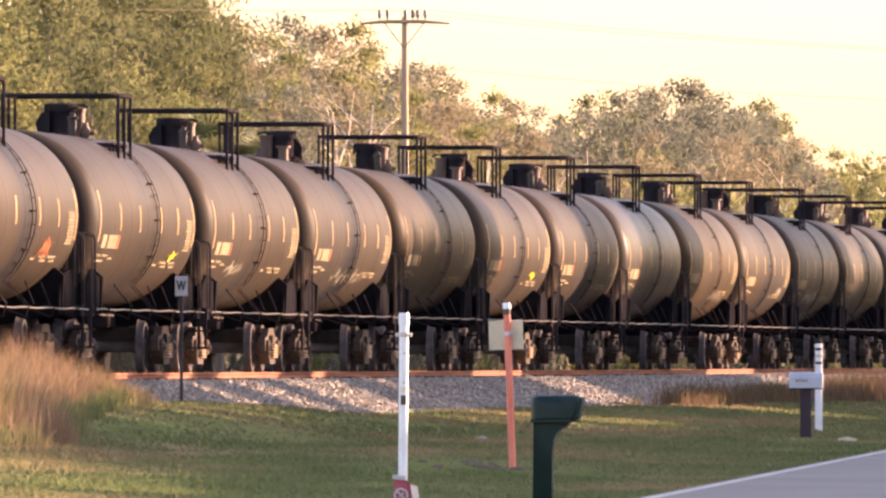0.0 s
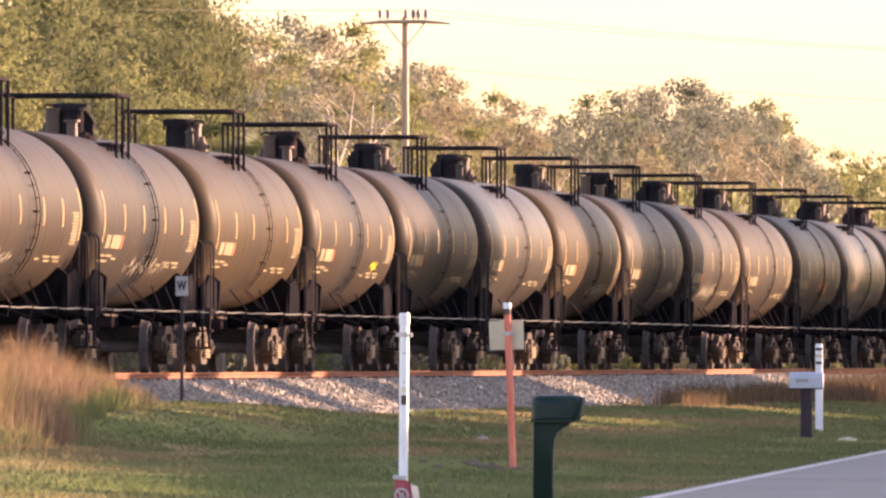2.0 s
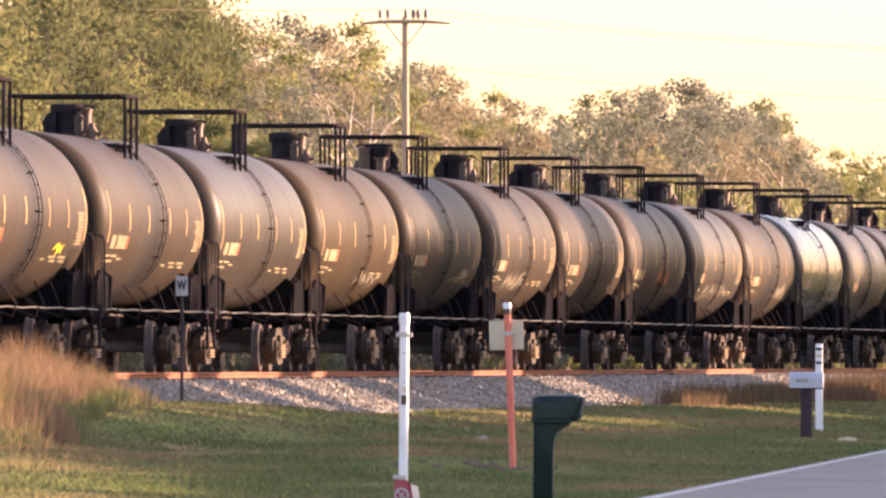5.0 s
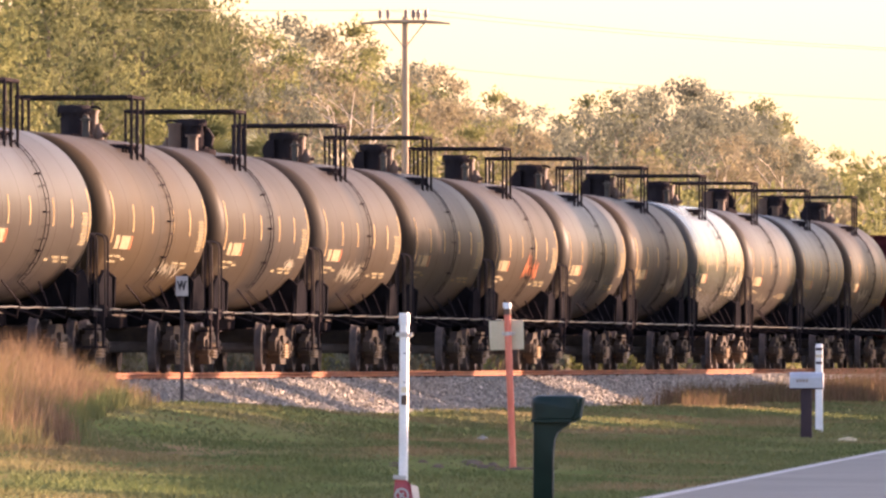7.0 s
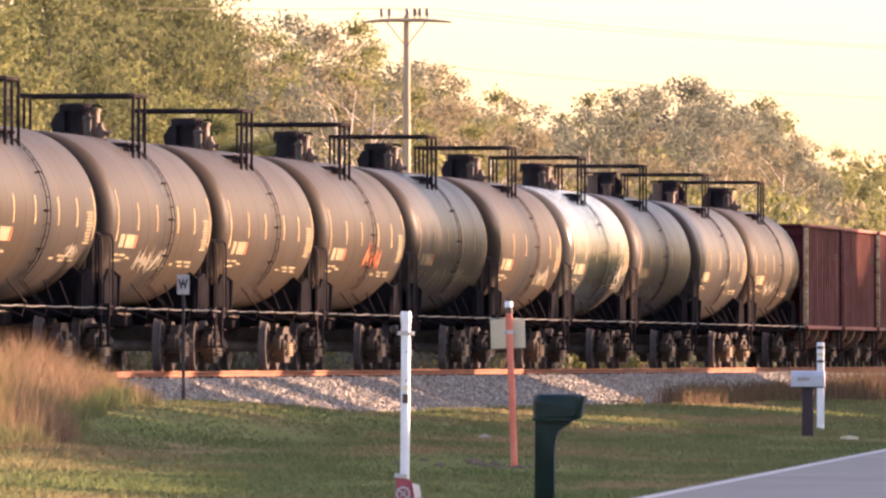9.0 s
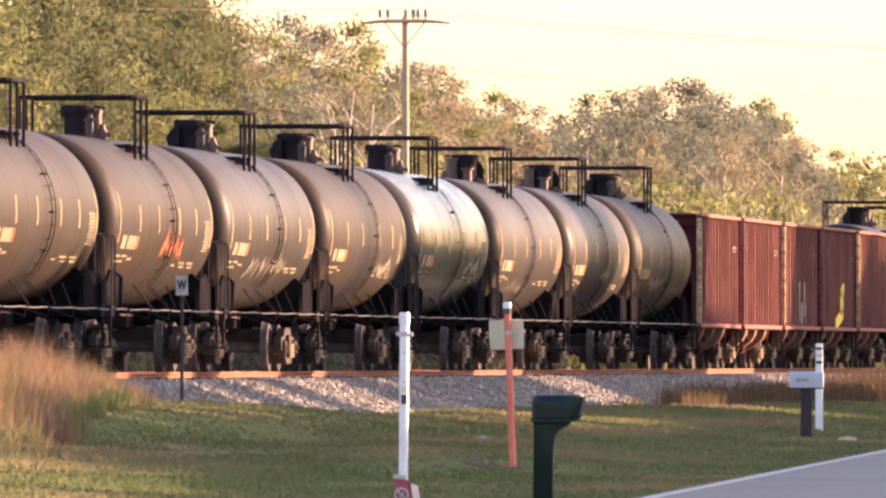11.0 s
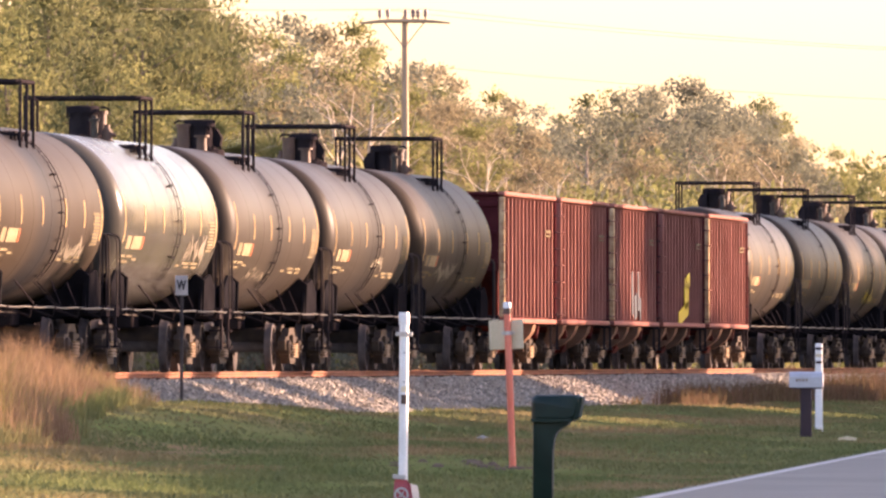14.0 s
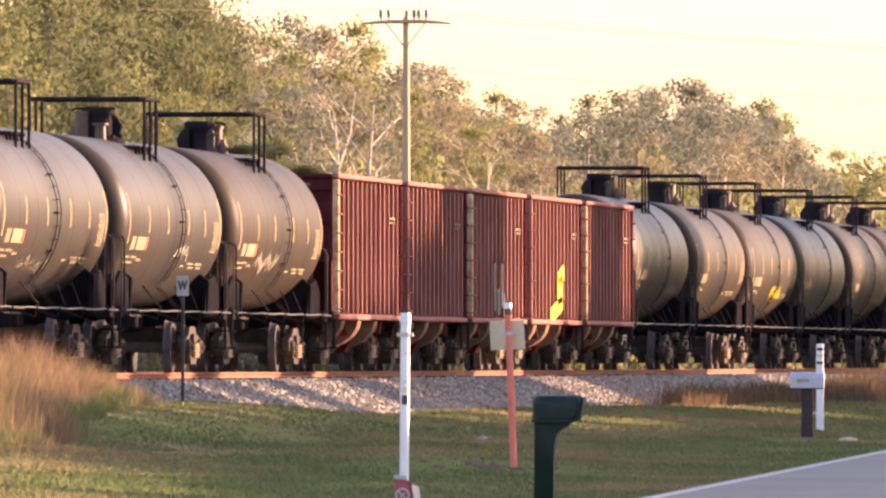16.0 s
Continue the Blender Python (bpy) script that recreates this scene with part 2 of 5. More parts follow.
# ---- mesh tools ----
class Shape:
    def __init__(self):
        self.v, self.f = [], []

    def add(self, verts, faces):
        n = len(self.v)
        self.v += [tuple(p) for p in verts]
        self.f += [tuple(n + i for i in f) for f in faces]
        return self

    def box(self, c, s, m=None, bevel=0.0):
        x, y, z = s[0] / 2, s[1] / 2, s[2] / 2
        b = min(bevel, x * 0.9, y * 0.9, z * 0.9)
        if b <= 0:
            vs = [Vector((i, j, k)) for i in (-x, x) for j in (-y, y) for k in (-z, z)]
            fs = [(0, 1, 3, 2), (4, 6, 7, 5), (0, 4, 5, 1), (2, 3, 7, 6), (0, 2, 6, 4), (1, 5, 7, 3)]
        else:
            ring = [(x - b, y), (x, y - b), (x, b - y), (x - b, -y), (b - x, -y), (-x, b - y), (-x, y - b), (b - x, y)]
            ins = [(a * (x - b) / x, e * (y - b) / y) for a, e in ring]
            vs, fs = [], []
            for zz, r in ((-z, ins), (b - z, ring), (z - b, ring), (z, ins)):
                vs += [Vector((a, e, zz)) for a, e in r]
            for k in range(3):
                for i in range(8):
                    j = (i + 1) % 8
                    fs.append((k * 8 + j, k * 8 + i, k * 8 + 8 + i, k * 8 + 8 + j))
            fs += [tuple(range(8)), tuple(range(31, 23, -1))]
        if m is not None:
            vs = [m.to_3x3() @ p for p in vs]
        return self.add([p + Vector(c) for p in vs], fs)

    def tube(self, pts, r, seg=8, cap=True):
        """A round bar through the points; r is one radius or one for each point."""
        pts = [Vector(p) for p in pts]
        rs = r if isinstance(r, (list, tuple)) else [r] * len(pts)
        vs, fs, u = [], [], None
        for i, p in enumerate(pts):
            d = (pts[min(i + 1, len(pts) - 1)] - pts[max(i - 1, 0)]).normalized()
            if u is None:
                u = d.orthogonal().normalized()
            u = (u - d * u.dot(d)).normalized()
            w = d.cross(u)
            vs += [p + rs[i] * (math.cos(2 * math.pi * k / seg) * u + math.sin(2 * math.pi * k / seg) * w) for k in range(seg)]
        for i in range(len(pts) - 1):
            for k in range(seg):
                j = (k + 1) % seg
                fs.append((i * seg + k, i * seg + j, i * seg + seg + j, i * seg + seg + k))
        if cap:
            fs += [tuple(range(seg - 1, -1, -1)), tuple(range(len(vs) - seg, len(vs)))]
        return self.add(vs, fs)

    def turn(self, profile, axis, c=(0, 0, 0), seg=24):
        """Profile of (along, radius) turned round the axis 'x', 'y' or 'z' through c."""
        vs, fs = [], []
        for a, r in profile:
            for k in range(seg):
                q = 2 * math.pi * k / seg
                p = {"x": (a, r * math.cos(q), r * math.sin(q)), "y": (r * math.sin(q), a, r * math.cos(q)), "z": (r * math.cos(q), r * math.sin(q), a)}[axis]
                vs.append(Vector(p) + Vector(c))
        for i in range(len(profile) - 1):
            for k in range(seg):
                j = (k + 1) % seg
                fs.append((i * seg + k, i * seg + j, i * seg + seg + j, i * seg + seg + k))
        return self.add(vs, fs)

    def slab(self, outline, axis, a0, a1):
        """A flat outline of two coordinates, pushed from a0 to a1 along the axis."""
        n = len(outline)
        put = {"x": lambda a, p: (a, p[0], p[1]), "y": lambda a, p: (p[0], a, p[1]), "z": lambda a, p: (p[0], p[1], a)}[axis]
        vs = [put(a0, p) for p in outline] + [put(a1, p) for p in outline]
        fs = [(i, (i + 1) % n, n + (i + 1) % n, n + i) for i in range(n)] + [tuple(range(n - 1, -1, -1)), tuple(range(n, 2 * n))]
        return self.add(vs, fs)

    def mesh(self, name, material, smooth=False):
        me = bpy.data.meshes.new(name)
        me.from_pydata(self.v, [], self.f)
        me.materials.append(material)
        if smooth:
            me.polygons.foreach_set("use_smooth", [True] * len(me.polygons))
        me.validate()
        bm = bmesh.new()
        bm.from_mesh(me)
        if len(bm.faces) < 60000:
            bmesh.ops.recalc_face_normals(bm, faces=bm.faces)
        bm.to_mesh(me)
        bm.free()
        if smooth:
            me.set_sharp_from_angle(angle=radians(40))
        return me


def part(name, shape, material, parent=None, label="", smooth=False):
    me = shape if isinstance(shape, bpy.types.Mesh) else shape.mesh(name, material, smooth)
    ob = new(name, me)
    ob.parent = parent
    if label:
        ob["label"] = label
    return ob


def cloud(name, V, F, material):
    """One object out of arrays of vertices and faces."""
    me = bpy.data.meshes.new(name)
    me.from_pydata(V.tolist() if hasattr(V, "tolist") else V, [], F.tolist() if hasattr(F, "tolist") else F)
    me.materials.append(material)
    return me


def smoothstep(a, b, x):
    t = min(1.0, max(0.0, (x - a) / (b - a)))
    return t * t * (3 - 2 * t)


# ---- ground ----
RAILTOP = 1.29


def ground_z(x, y):
    n = noise.noise(Vector((x * 0.16, y * 0.03, 3.1))) * 0.09 + noise.noise(Vector((x * 0.5, y * 0.09, 7.7))) * 0.035
    if x < 0:
        base = 0.5 - 0.25 * smoothstep(4, 9, -x)
        n *= smoothstep(4, 9, -x)
    else:
        base = 0.52 - 0.30 * smoothstep(4.0, 10.0, x) - 0.24 * smoothstep(9, 16, x)
        base += 0.26 * smoothstep(312, 280, y) * smoothstep(2.2, 3.4, x) * (1 - smoothstep(4.5, 9, x))
        n *= smoothstep(3.0, 6.0, x) * (1 - smoothstep(14, 17, x)) * smoothstep(90, 140, y)
    if abs(x) > 60 or y > 900 or y < 60:
        n = 0
    return base + n


def road_edge(y):
    return 18.57 + (y - 192.1) * (14.7 - 18.57) / (288.8 - 192.1)


def build_ground():
    xs = [-2500, -1200, -500, -200, -90, -50, -35, -25, -18, -13, -10, -8, -7, -6, -5, -4, -2, 0, 1.5, 2.4, 3, 3.5, 4, 4.5, 5, 5.5, 6, 6.5, 7, 7.5, 8, 8.6, 9.2,
          9.8, 10.4, 11, 11.6, 12.2, 12.8, 13.4, 14, 14.6, 15.2, 16, 17, 18, 19, 20, 22, 25, 30, 36, 45, 60, 100, 200, 500, 1200, 2500]
    ys = [-600, -200, -50, 30, 80, 120] + [140 + 3.0 * i for i in range(88)] + [410 + 15 * i for i in range(36)] + [1000, 1200, 1600, 2200, 3200, 4400]
    V = [(x, y, ground_z(x, y)) for y in ys for x in xs]
    n = len(xs)
    F = [(j * n + i, j * n + i + 1, j * n + n + i + 1, j * n + n + i) for j in range(len(ys) - 1) for i in range(n - 1)]
    me = cloud("ground", V, F, SOIL)
    me.polygons.foreach_set("use_smooth", [True] * len(me.polygons))
    tagged(new("ground", me), "grassy verge and flat field beside the railway", "ground", kind="structure")


def build_road():
    """A slab along the straight edge, seven metres wide, with an edge line."""
    s, l = Shape(), Shape()
    ys = [-40, 60, 120, 160, 200, 240, 280, 330, 400, 520, 700]
    for a, b in zip(ys[:-1], ys[1:]):
        e0, e1 = road_edge(a), road_edge(b)
        s.add([(e0 + d, a, z) for d, z in ((0, -0.2), (0.06, 0.045), (6.9, 0.045), (7, -0.2))] + [(e1 + d, b, z) for d, z in ((0, -0.2), (0.06, 0.045), (6.9, 0.045), (7, -0.2))],
              [(0, 1, 5, 4), (1, 2, 6, 5), (2, 3, 7, 6)])
        l.add([(e0 + d, a, 0.05) for d in (0.16, 0.30)] + [(e1 + d, b, 0.05) for d in (0.16, 0.30)], [(0, 1, 3, 2)])
    road = tagged(part("road", s, ASPHALT), "worn grey asphalt road beside the verge", "road", kind="structure")
    part("edge_line", l, LINE, road, "faded white edge line")


def build_track():
    # bed of crushed stone: a crowned trapezoid with an uneven skin
    prof = [(-4.0, 0.3), (-3.5, 0.5), (-2.0, 1.08), (-1.6, 1.13), (1.55, 1.13), (1.85, 1.10), (2.4, 0.90), (3.0, 0.68), (3.45, 0.5), (3.9, 0.3)]
    ys = [-60, 100, 200] + [240 + 0.8 * i for i in range(250)] + [450 + 12 * i for i in range(40)] + [1000, 1400]
    V = []
    for y in ys:
        for x, z in prof:
            k = noise.noise(Vector((x * 2, y * 0.5, 0))) * 0.016
            V.append((x + k, y, z + k * 0.6))
    n = len(prof)
    F = [(j * n + i, j * n + i + 1, j * n + n + i + 1, j * n + n + i) for j in range(len(ys) - 1) for i in range(n - 1)]
    tagged(new("ballast_bed", cloud("ballast_bed", V, F, STONE)), "bed of crushed grey stone under the rails", "ballast", kind="structure")
    for side in (-1, 1):
        o = [(-0.075, -0.172), (0.075, -0.172), (0.075, -0.16), (0.012, -0.14), (0.012, -0.05), (0.036, -0.04), (0.036, -0.006), (0.028, 0),
             (-0.028, 0), (-0.036, -0.006), (-0.036, -0.04), (-0.012, -0.05), (-0.012, -0.14), (-0.075, -0.16)]
        s = Shape().slab([(side * 0.755 + p, RAILTOP + q) for p, q in o], "y", -60, 1400)
        tagged(part("rail", s, RAIL), "rust-brown steel rail on wooden ties", "rail", "rails of the track", "structure")


build_ground()
build_road()
build_track()


# ---- the train ----
R, CZ = 1.47, 2.61                # tank radius, height of its axis over the rail


def shell_patch(y0, y1, a0, a1, r=R + 0.006, n=6):
    """A thin curved plate on the tank's side, between two places along it and two angles (degrees over the side's middle)."""
    s = Shape()
    vs = []
    for rr in (r, r - 0.012):
        for i in range(n + 1):
            a = radians(a0 + (a1 - a0) * i / n)
            for y in (y0, y1):
                vs.append((rr * math.cos(a), y, CZ + rr * math.sin(a)))
    m = 2 * (n + 1)
    fs = [(2 * i, 2 * i + 1, 2 * i + 3, 2 * i + 2) for i in range(n)]
    fs += [(m + 2 * i + 2, m + 2 * i + 3, m + 2 * i + 1, m + 2 * i) for i in range(n)]
    fs += [(2 * i + 2, m + 2 * i + 2, m + 2 * i, 2 * i) for i in range(n)] + [(2 * i + 1, m + 2 * i + 1, m + 2 * i + 3, 2 * i + 3) for i in range(n)]
    return s.add(vs, fs)


def sideframe_shape(x):
    s = Shape()
    # upper arm, lower arm and pedestals round the spring window
    s.slab([(-1.14, 0.40), (-1.16, 0.58), (-1.05, 0.66), (-0.72, 0.64), (-0.42, 0.82), (0.42, 0.82), (0.72, 0.64), (1.05, 0.66), (1.16, 0.58), (1.14, 0.40), (0.92, 0.40), (0.86, 0.50), (0.34, 0.68), (-0.34, 0.68), (-0.86, 0.50), (-0.92, 0.40)], "x", x - 0.07, x + 0.07)
    s.slab([(-0.86, 0.50), (-0.70, 0.40), (-0.42, 0.15), (0.42, 0.15), (0.70, 0.40), (0.86, 0.50), (0.72, 0.52), (0.40, 0.27), (-0.40, 0.27), (-0.72, 0.52)], "x", x - 0.09, x + 0.09)
    for d in (-1, 1):
        s.box((x, d * 0.38, 0.47), (0.12, 0.10, 0.44))
        s.turn([(-0.11, 0.0), (-0.11, 0.14), (0.10, 0.14), (0.13, 0.11), (0.13, 0.0)], "x", (x + math.copysign(0.02, x), d * 0.89, 0.455), 12)
        s.turn([(-0.02, 0.0), (-0.02, 0.06), (0.03, 0.06), (0.03, 0.0)], "x", (x + math.copysign(0.15, x), d * 0.89, 0.455), 8)
    return s


def coil(s, c, r, z0, z1, turns=5):
    pr = []
    for i in range(turns * 4 + 1):
        z = z0 + (z1 - z0) * i / (turns * 4)
        pr.append((z, r * (1.0, 0.9, 0.66, 0.9)[i % 4]))
    s.turn(pr, "z", c, 10)


def wheelset_shape():
    s = Shape()
    s.tube([(-1.08, 0, 0), (-0.70, 0, 0), (0.70, 0, 0), (1.08, 0, 0)], [0.075, 0.095, 0.095, 0.075], 12)
    for d in (-1, 1):
        pr = [(0.675, 0.09), (0.675, 0.14), (0.70, 0.16), (0.715, 0.33), (0.678, 0.38), (0.678, 0.47), (0.690, 0.484), (0.706, 0.474), (0.722, 0.458), (0.815, 0.450), (0.822, 0.44),
              (0.822, 0.38), (0.77, 0.35), (0.765, 0.17), (0.82, 0.14), (0.82, 0.09)]
        s.turn([(d * a, r) for a, r in pr], "x", (0, 0, 0), 32)
    return s


SIDE_MESH = {x: sideframe_shape(x).mesh("sideframe", STEEL) for x in (-1.0, 1.0)}
WHEEL_MESH = wheelset_shape().mesh("wheelset", WHEEL, True)
bs = Shape().slab([(-1.12, 0.52), (-1.12, 0.68), (-0.5, 0.80), (0.5, 0.80), (1.12, 0.68), (1.12, 0.52), (0.5, 0.44), (-0.5, 0.44)], "y", -0.20, 0.20)
bs.turn([(0.78, 0.0), (0.86, 0.0), (0.86, 0.20), (0.78, 0.22)], "z", (0, 0, 0), 16)
BOLSTER_MESH = bs.mesh("bolster", STEEL)
s = Shape()
coil(s, (0, 0, 0), 0.085, 0.27, 0.53)
SPRING_MESH = s.mesh("spring", SPRING, True)
bs = Shape()
for d in (-1, 1):
    bs.box((0, d * 0.40, 0.42), (1.55, 0.10, 0.12), bevel=0.02)
    for e in (-1, 1):
        bs.box((e * 0.75, d * 0.425, 0.44), (0.10, 0.05, 0.28), bevel=0.01)
BEAM_MESH = bs.mesh("brake_beam", STEEL)


def truck(parent, y):
    """Two side frames, bolster, spring nests, brake beam and two wheelsets."""
    t = part("truck", BOLSTER_MESH, None, parent)
    t.location = (0, y, 0)
    for x in (-1.0, 1.0):
        part("sideframe", SIDE_MESH[x], None, t)
        for dx in (-0.10, 0.10):
            for dy in (-0.21, 0.0, 0.21):
                o = part("spring", SPRING_MESH, None, t, "tan dusty coil spring")
                o.location = (x + dx, dy, 0)
    part("brake_beam", BEAM_MESH, None, t)
    for d in (-1, 1):
        w = part("wheelset", WHEEL_MESH, None, t, "worn steel wheels on an axle")
        w.location = (0, d * 0.89, 0.455)


def coupler_shape(d, y):
    s = Shape()
    s.box((0, d * (y - 0.5), 0.84), (0.16, 0.8, 0.18), bevel=0.02)
    s.slab([(-0.16, d * (y - 0.18)), (0.12, d * (y - 0.18)), (0.18, d * (y - 0.02)), (0.10, d * (y + 0.06)), (0.02, d * (y - 0.02)), (-0.14, d * (y + 0.02))], "z", 0.70, 0.98)
    s.tube([(0.3, d * (y - 0.5), 0.75), (0.33, d * (y - 0.25), 0.45), (0.22, d * (y - 0.02), 0.36)], 0.028, 6)
    return s


def tank_car():
    car = new("tank_car")
    hl, he = 7.5, 8.1
    pr = [(-he, 0.0)]
    for i in range(1, 9):
        a = math.pi / 2 * i / 8
        pr.append((-hl - (he - hl) * math.cos(a), R * math.sin(a) ** 0.68))
    for y in (-5.1, -2.55, 0.0, 2.55, 5.1):
        pr += [(y - 0.12, R), (y - 0.03, R), (y - 0.012, R + 0.004), (y + 0.012, R + 0.004), (y + 0.03, R), (y + 0.12, R)]
    pr += [(-y, r) for y, r in reversed(pr[:9])]
    tank = part("tank", Shape().turn(pr, "y", (0, 0, CZ), 72), TANK_TAN, car, smooth=True)
    # top fittings
    s = Shape().turn([(3.95, 0.46), (4.07, 0.46), (4.09, 0.34), (4.12, 0.34), (4.13, 0.24), (4.50, 0.24), (4.50, 0.29), (4.61, 0.29), (4.63, 0.26), (4.64, 0.0)], "z", (-0.10, 0, 0), 20)
    for i in range(8):
        a = math.pi * i / 4
        s.box((-0.10 + 0.38 * math.cos(a), 0.38 * math.sin(a), 4.10), (0.05, 0.05, 0.10))
        s.box((-0.10 + 0.27 * math.cos(a), 0.27 * math.sin(a), 4.47), (0.04, 0.04, 0.10))
    dome = part("manway_dome", s, BLACK, car, "black bolted dome with a flanged lid")
    s = Shape().slab([(-0.46, 4.12), (-0.50, 4.30), (-0.40, 4.47), (-0.26, 4.50), (-0.26, 4.12)], "y", -0.36, -0.06)
    part("hinged_cover", s, BLACK, dome)
    s = Shape().turn([(3.95, 0.11), (4.05, 0.11), (4.06, 0.065), (4.36, 0.065), (4.36, 0.10), (4.40, 0.10), (4.41, 0.05), (4.46, 0.05), (4.46, 0.0)], "z", (0.16, -0.45, 0), 12)
    part("valve", s, PIPE, car, "grey upright valve pipe", True)
    s = Shape().tube([(-0.2, 0.1, 4.60), (0.30, 0.1, 4.60), (0.36, 0.1, 4.56)], 0.022, 6)
    part("lid_handle", s, BLACK, dome)
    s = Shape().turn([(3.95, 0.15), (4.08, 0.15), (4.09, 0.12), (4.50, 0.12), (4.50, 0.14), (4.55, 0.14), (4.55, 0.0)], "z", (0.17, 0.25, 0), 14)
    part("vent_pipe", s, RUST, dome, "brown upright vent pipe", True)
    s = Shape().turn([(3.9, 0.13), (4.02, 0.13), (4.03, 0.08), (4.16, 0.10), (4.24, 0.05), (4.3, 0.05), (4.3, 0.0)], "z", (0.36, -0.3, 0), 12)
    s.tube([(0.36, -0.3, 4.12), (0.52, -0.3, 4.12)], 0.04, 8)
    part("relief_valve", s, RUST, car, "rusty brown relief valve", True)
    s = Shape().turn([(3.9, 0.10), (4.3, 0.09), (4.3, 0.14), (4.34, 0.14), (4.34, 0.0)], "z", (-0.2, 0.6, 0), 12)
    part("valve", s, RUST, car, "rusty valve stub", True)
    # platforms on both sides of the dome and the loop rail over them
    for d in (-1, 1):
        s = Shape()
        for i in range(7):
            s.box((d * (0.50 + 0.065 * i), 0, 3.93), (0.03, 2.0, 0.035))
        for y in (-1.0, -0.5, 0, 0.5, 1.0):
            s.box((d * 0.70, y, 3.905), (0.46, 0.04, 0.05))
            s.box((d * 0.86, y, 3.84), (0.04, 0.04, 0.14))
        part("walkway_grating", s, BLACK, car)
    z = 4.76
    loop = [(-0.94, -1.0), (-1.0, -0.94), (-1.0, 0.94), (-0.94, 1.0), (0.94, 1.0), (1.0, 0.94), (1.0, -0.94), (0.94, -1.0), (-0.94, -1.0)]
    rail = part("safety_railing", Shape().tube([(a, b, z) for a, b in loop], 0.034, 8), BLACK, car, "dark steel loop railing")
    for d in (-1, 1):
        for y in (-0.93, 0.0, 0.93):
            part("railing_post", Shape().box((d * 1.0, y, (z + 3.66) / 2), (0.045, 0.06, z - 3.66)), BLACK, rail)
    # side ladder that follows the shell
    ladder = None
    for y in (0.45, 0.95):
        pts = []
        for i in range(13):
            a = radians(52 - 8.2 * i)
            pts.append(((R + 0.06) * math.cos(a), y, CZ + (R + 0.06) * math.sin(a)))
        o = part("ladder" if ladder is None else "stile", Shape().tube(pts + [(1.42, y, 1.1)], 0.009, 6), BLACK, ladder or car)
        ladder = ladder or o
    for i in range(12):
        a = radians(50 - 8.2 * i)
        p = ((R + 0.06) * math.cos(a), 0, CZ + (R + 0.06) * math.sin(a))
        part("rung", Shape().tube([(p[0], 0.45, p[2]), (p[0], 0.95, p[2])], 0.011, 6), BLACK, ladder)
        if i % 3 == 0:
            for y in (0.45, 0.95):
                part("bracket", Shape().tube([(p[0], y, p[2]), ((R - 0.02) * math.cos(a), y, CZ + (R - 0.02) * math.sin(a))], 0.013, 6), BLACK, ladder)
    # side handrail, its brackets and rods
    for d in (-1, 1):
        pts = [(d * 1.52, -8.5 + 17 * i / 16, 1.07 + 0.009 * math.sin(i * 1.9)) for i in range(17)]
        part("handrail", Shape().tube(pts, 0.014, 8), PIPE, car, "pale grey side handrail", True)
        for y in (-6.8, -3.4, -0.2, 3.4, 6.8):
            s = Shape().tube([(d * 1.52, y, 1.07), (d * 1.50, y, 0.92), (d * 1.0, y, 1.10)], 0.022, 6).box((d * 1.52, y, 1.07), (0.06, 0.08, 0.06))
            part("handrail_bracket", s, BLACK, car)
        for y, e in ((-3.6, 0.7), (1.6, -0.7), (3.8, -0.7)):
            part("brace_rod", Shape().tube([(d * 1.50, y + e, 1.12), (d * 1.27, y, 1.50)], 0.016, 6), BLACK, car)
    # ends: saddle, stub sill, platform, steps, grab irons
    for e in (-1, 1):
        s = Shape().slab([(-1.35, 1.0), (-1.38, 1.62), (-1.22, 1.75), (-0.9, 1.42), (-0.5, 1.2), (0, 1.12), (0.5, 1.2), (0.9, 1.42), (1.22, 1.75), (1.38, 1.62), (1.35, 1.0), (0.4, 0.82), (-0.4, 0.82)], "y", e * 6.15, e * 6.35)
        s.slab([(-0.9, 0.9), (-0.9, 1.45), (0.9, 1.45), (0.9, 0.9)], "y", e * 6.9, e * 7.0)
        for d in (-1, 1):
            s.slab([(e * 5.9, 1.0), (e * 6.2, 1.6), (e * 7.6, 1.74), (e * 8.3, 1.5), (e * 8.3, 1.0)], "x", d * 1.28, d * 1.33)
        part("saddle", s, SADDLE, car)
        s = Shape().box((0, e * 6.9, 0.95), (0.42, 3.6, 0.36), bevel=0.03)
        s.box((0, e * 8.62, 0.95), (0.5, 0.12, 0.46), bevel=0.02)
        part("draft_sill", s, BLACK, car)
        s = Shape().box((0, e * 8.35, 1.10), (2.9, 0.5, 0.07), bevel=0.01).box((0, e * 8.58, 1.05), (2.9, 0.07, 0.2))
        for d in (-1, 1):
            s.slab([(e * 8.1, 1.1), (e * 8.6, 1.1), (e * 8.6, 0.42), (e * 8.5, 0.42), (e * 8.5, 0.95), (e * 8.1, 0.95)], "x", d * 1.44, d * 1.40)
            s.box((d * 1.35, e * 8.4, 0.44), (0.24, 0.35, 0.03)).box((d * 1.35, e * 8.4, 0.74), (0.24, 0.35, 0.03))
            s.tube([(d * 1.30, e * 7.4, 1.1), (d * 0.9, e * 6.3, 1.0)], 0.04, 6)
        part("end_platform", s, BLACK, car)
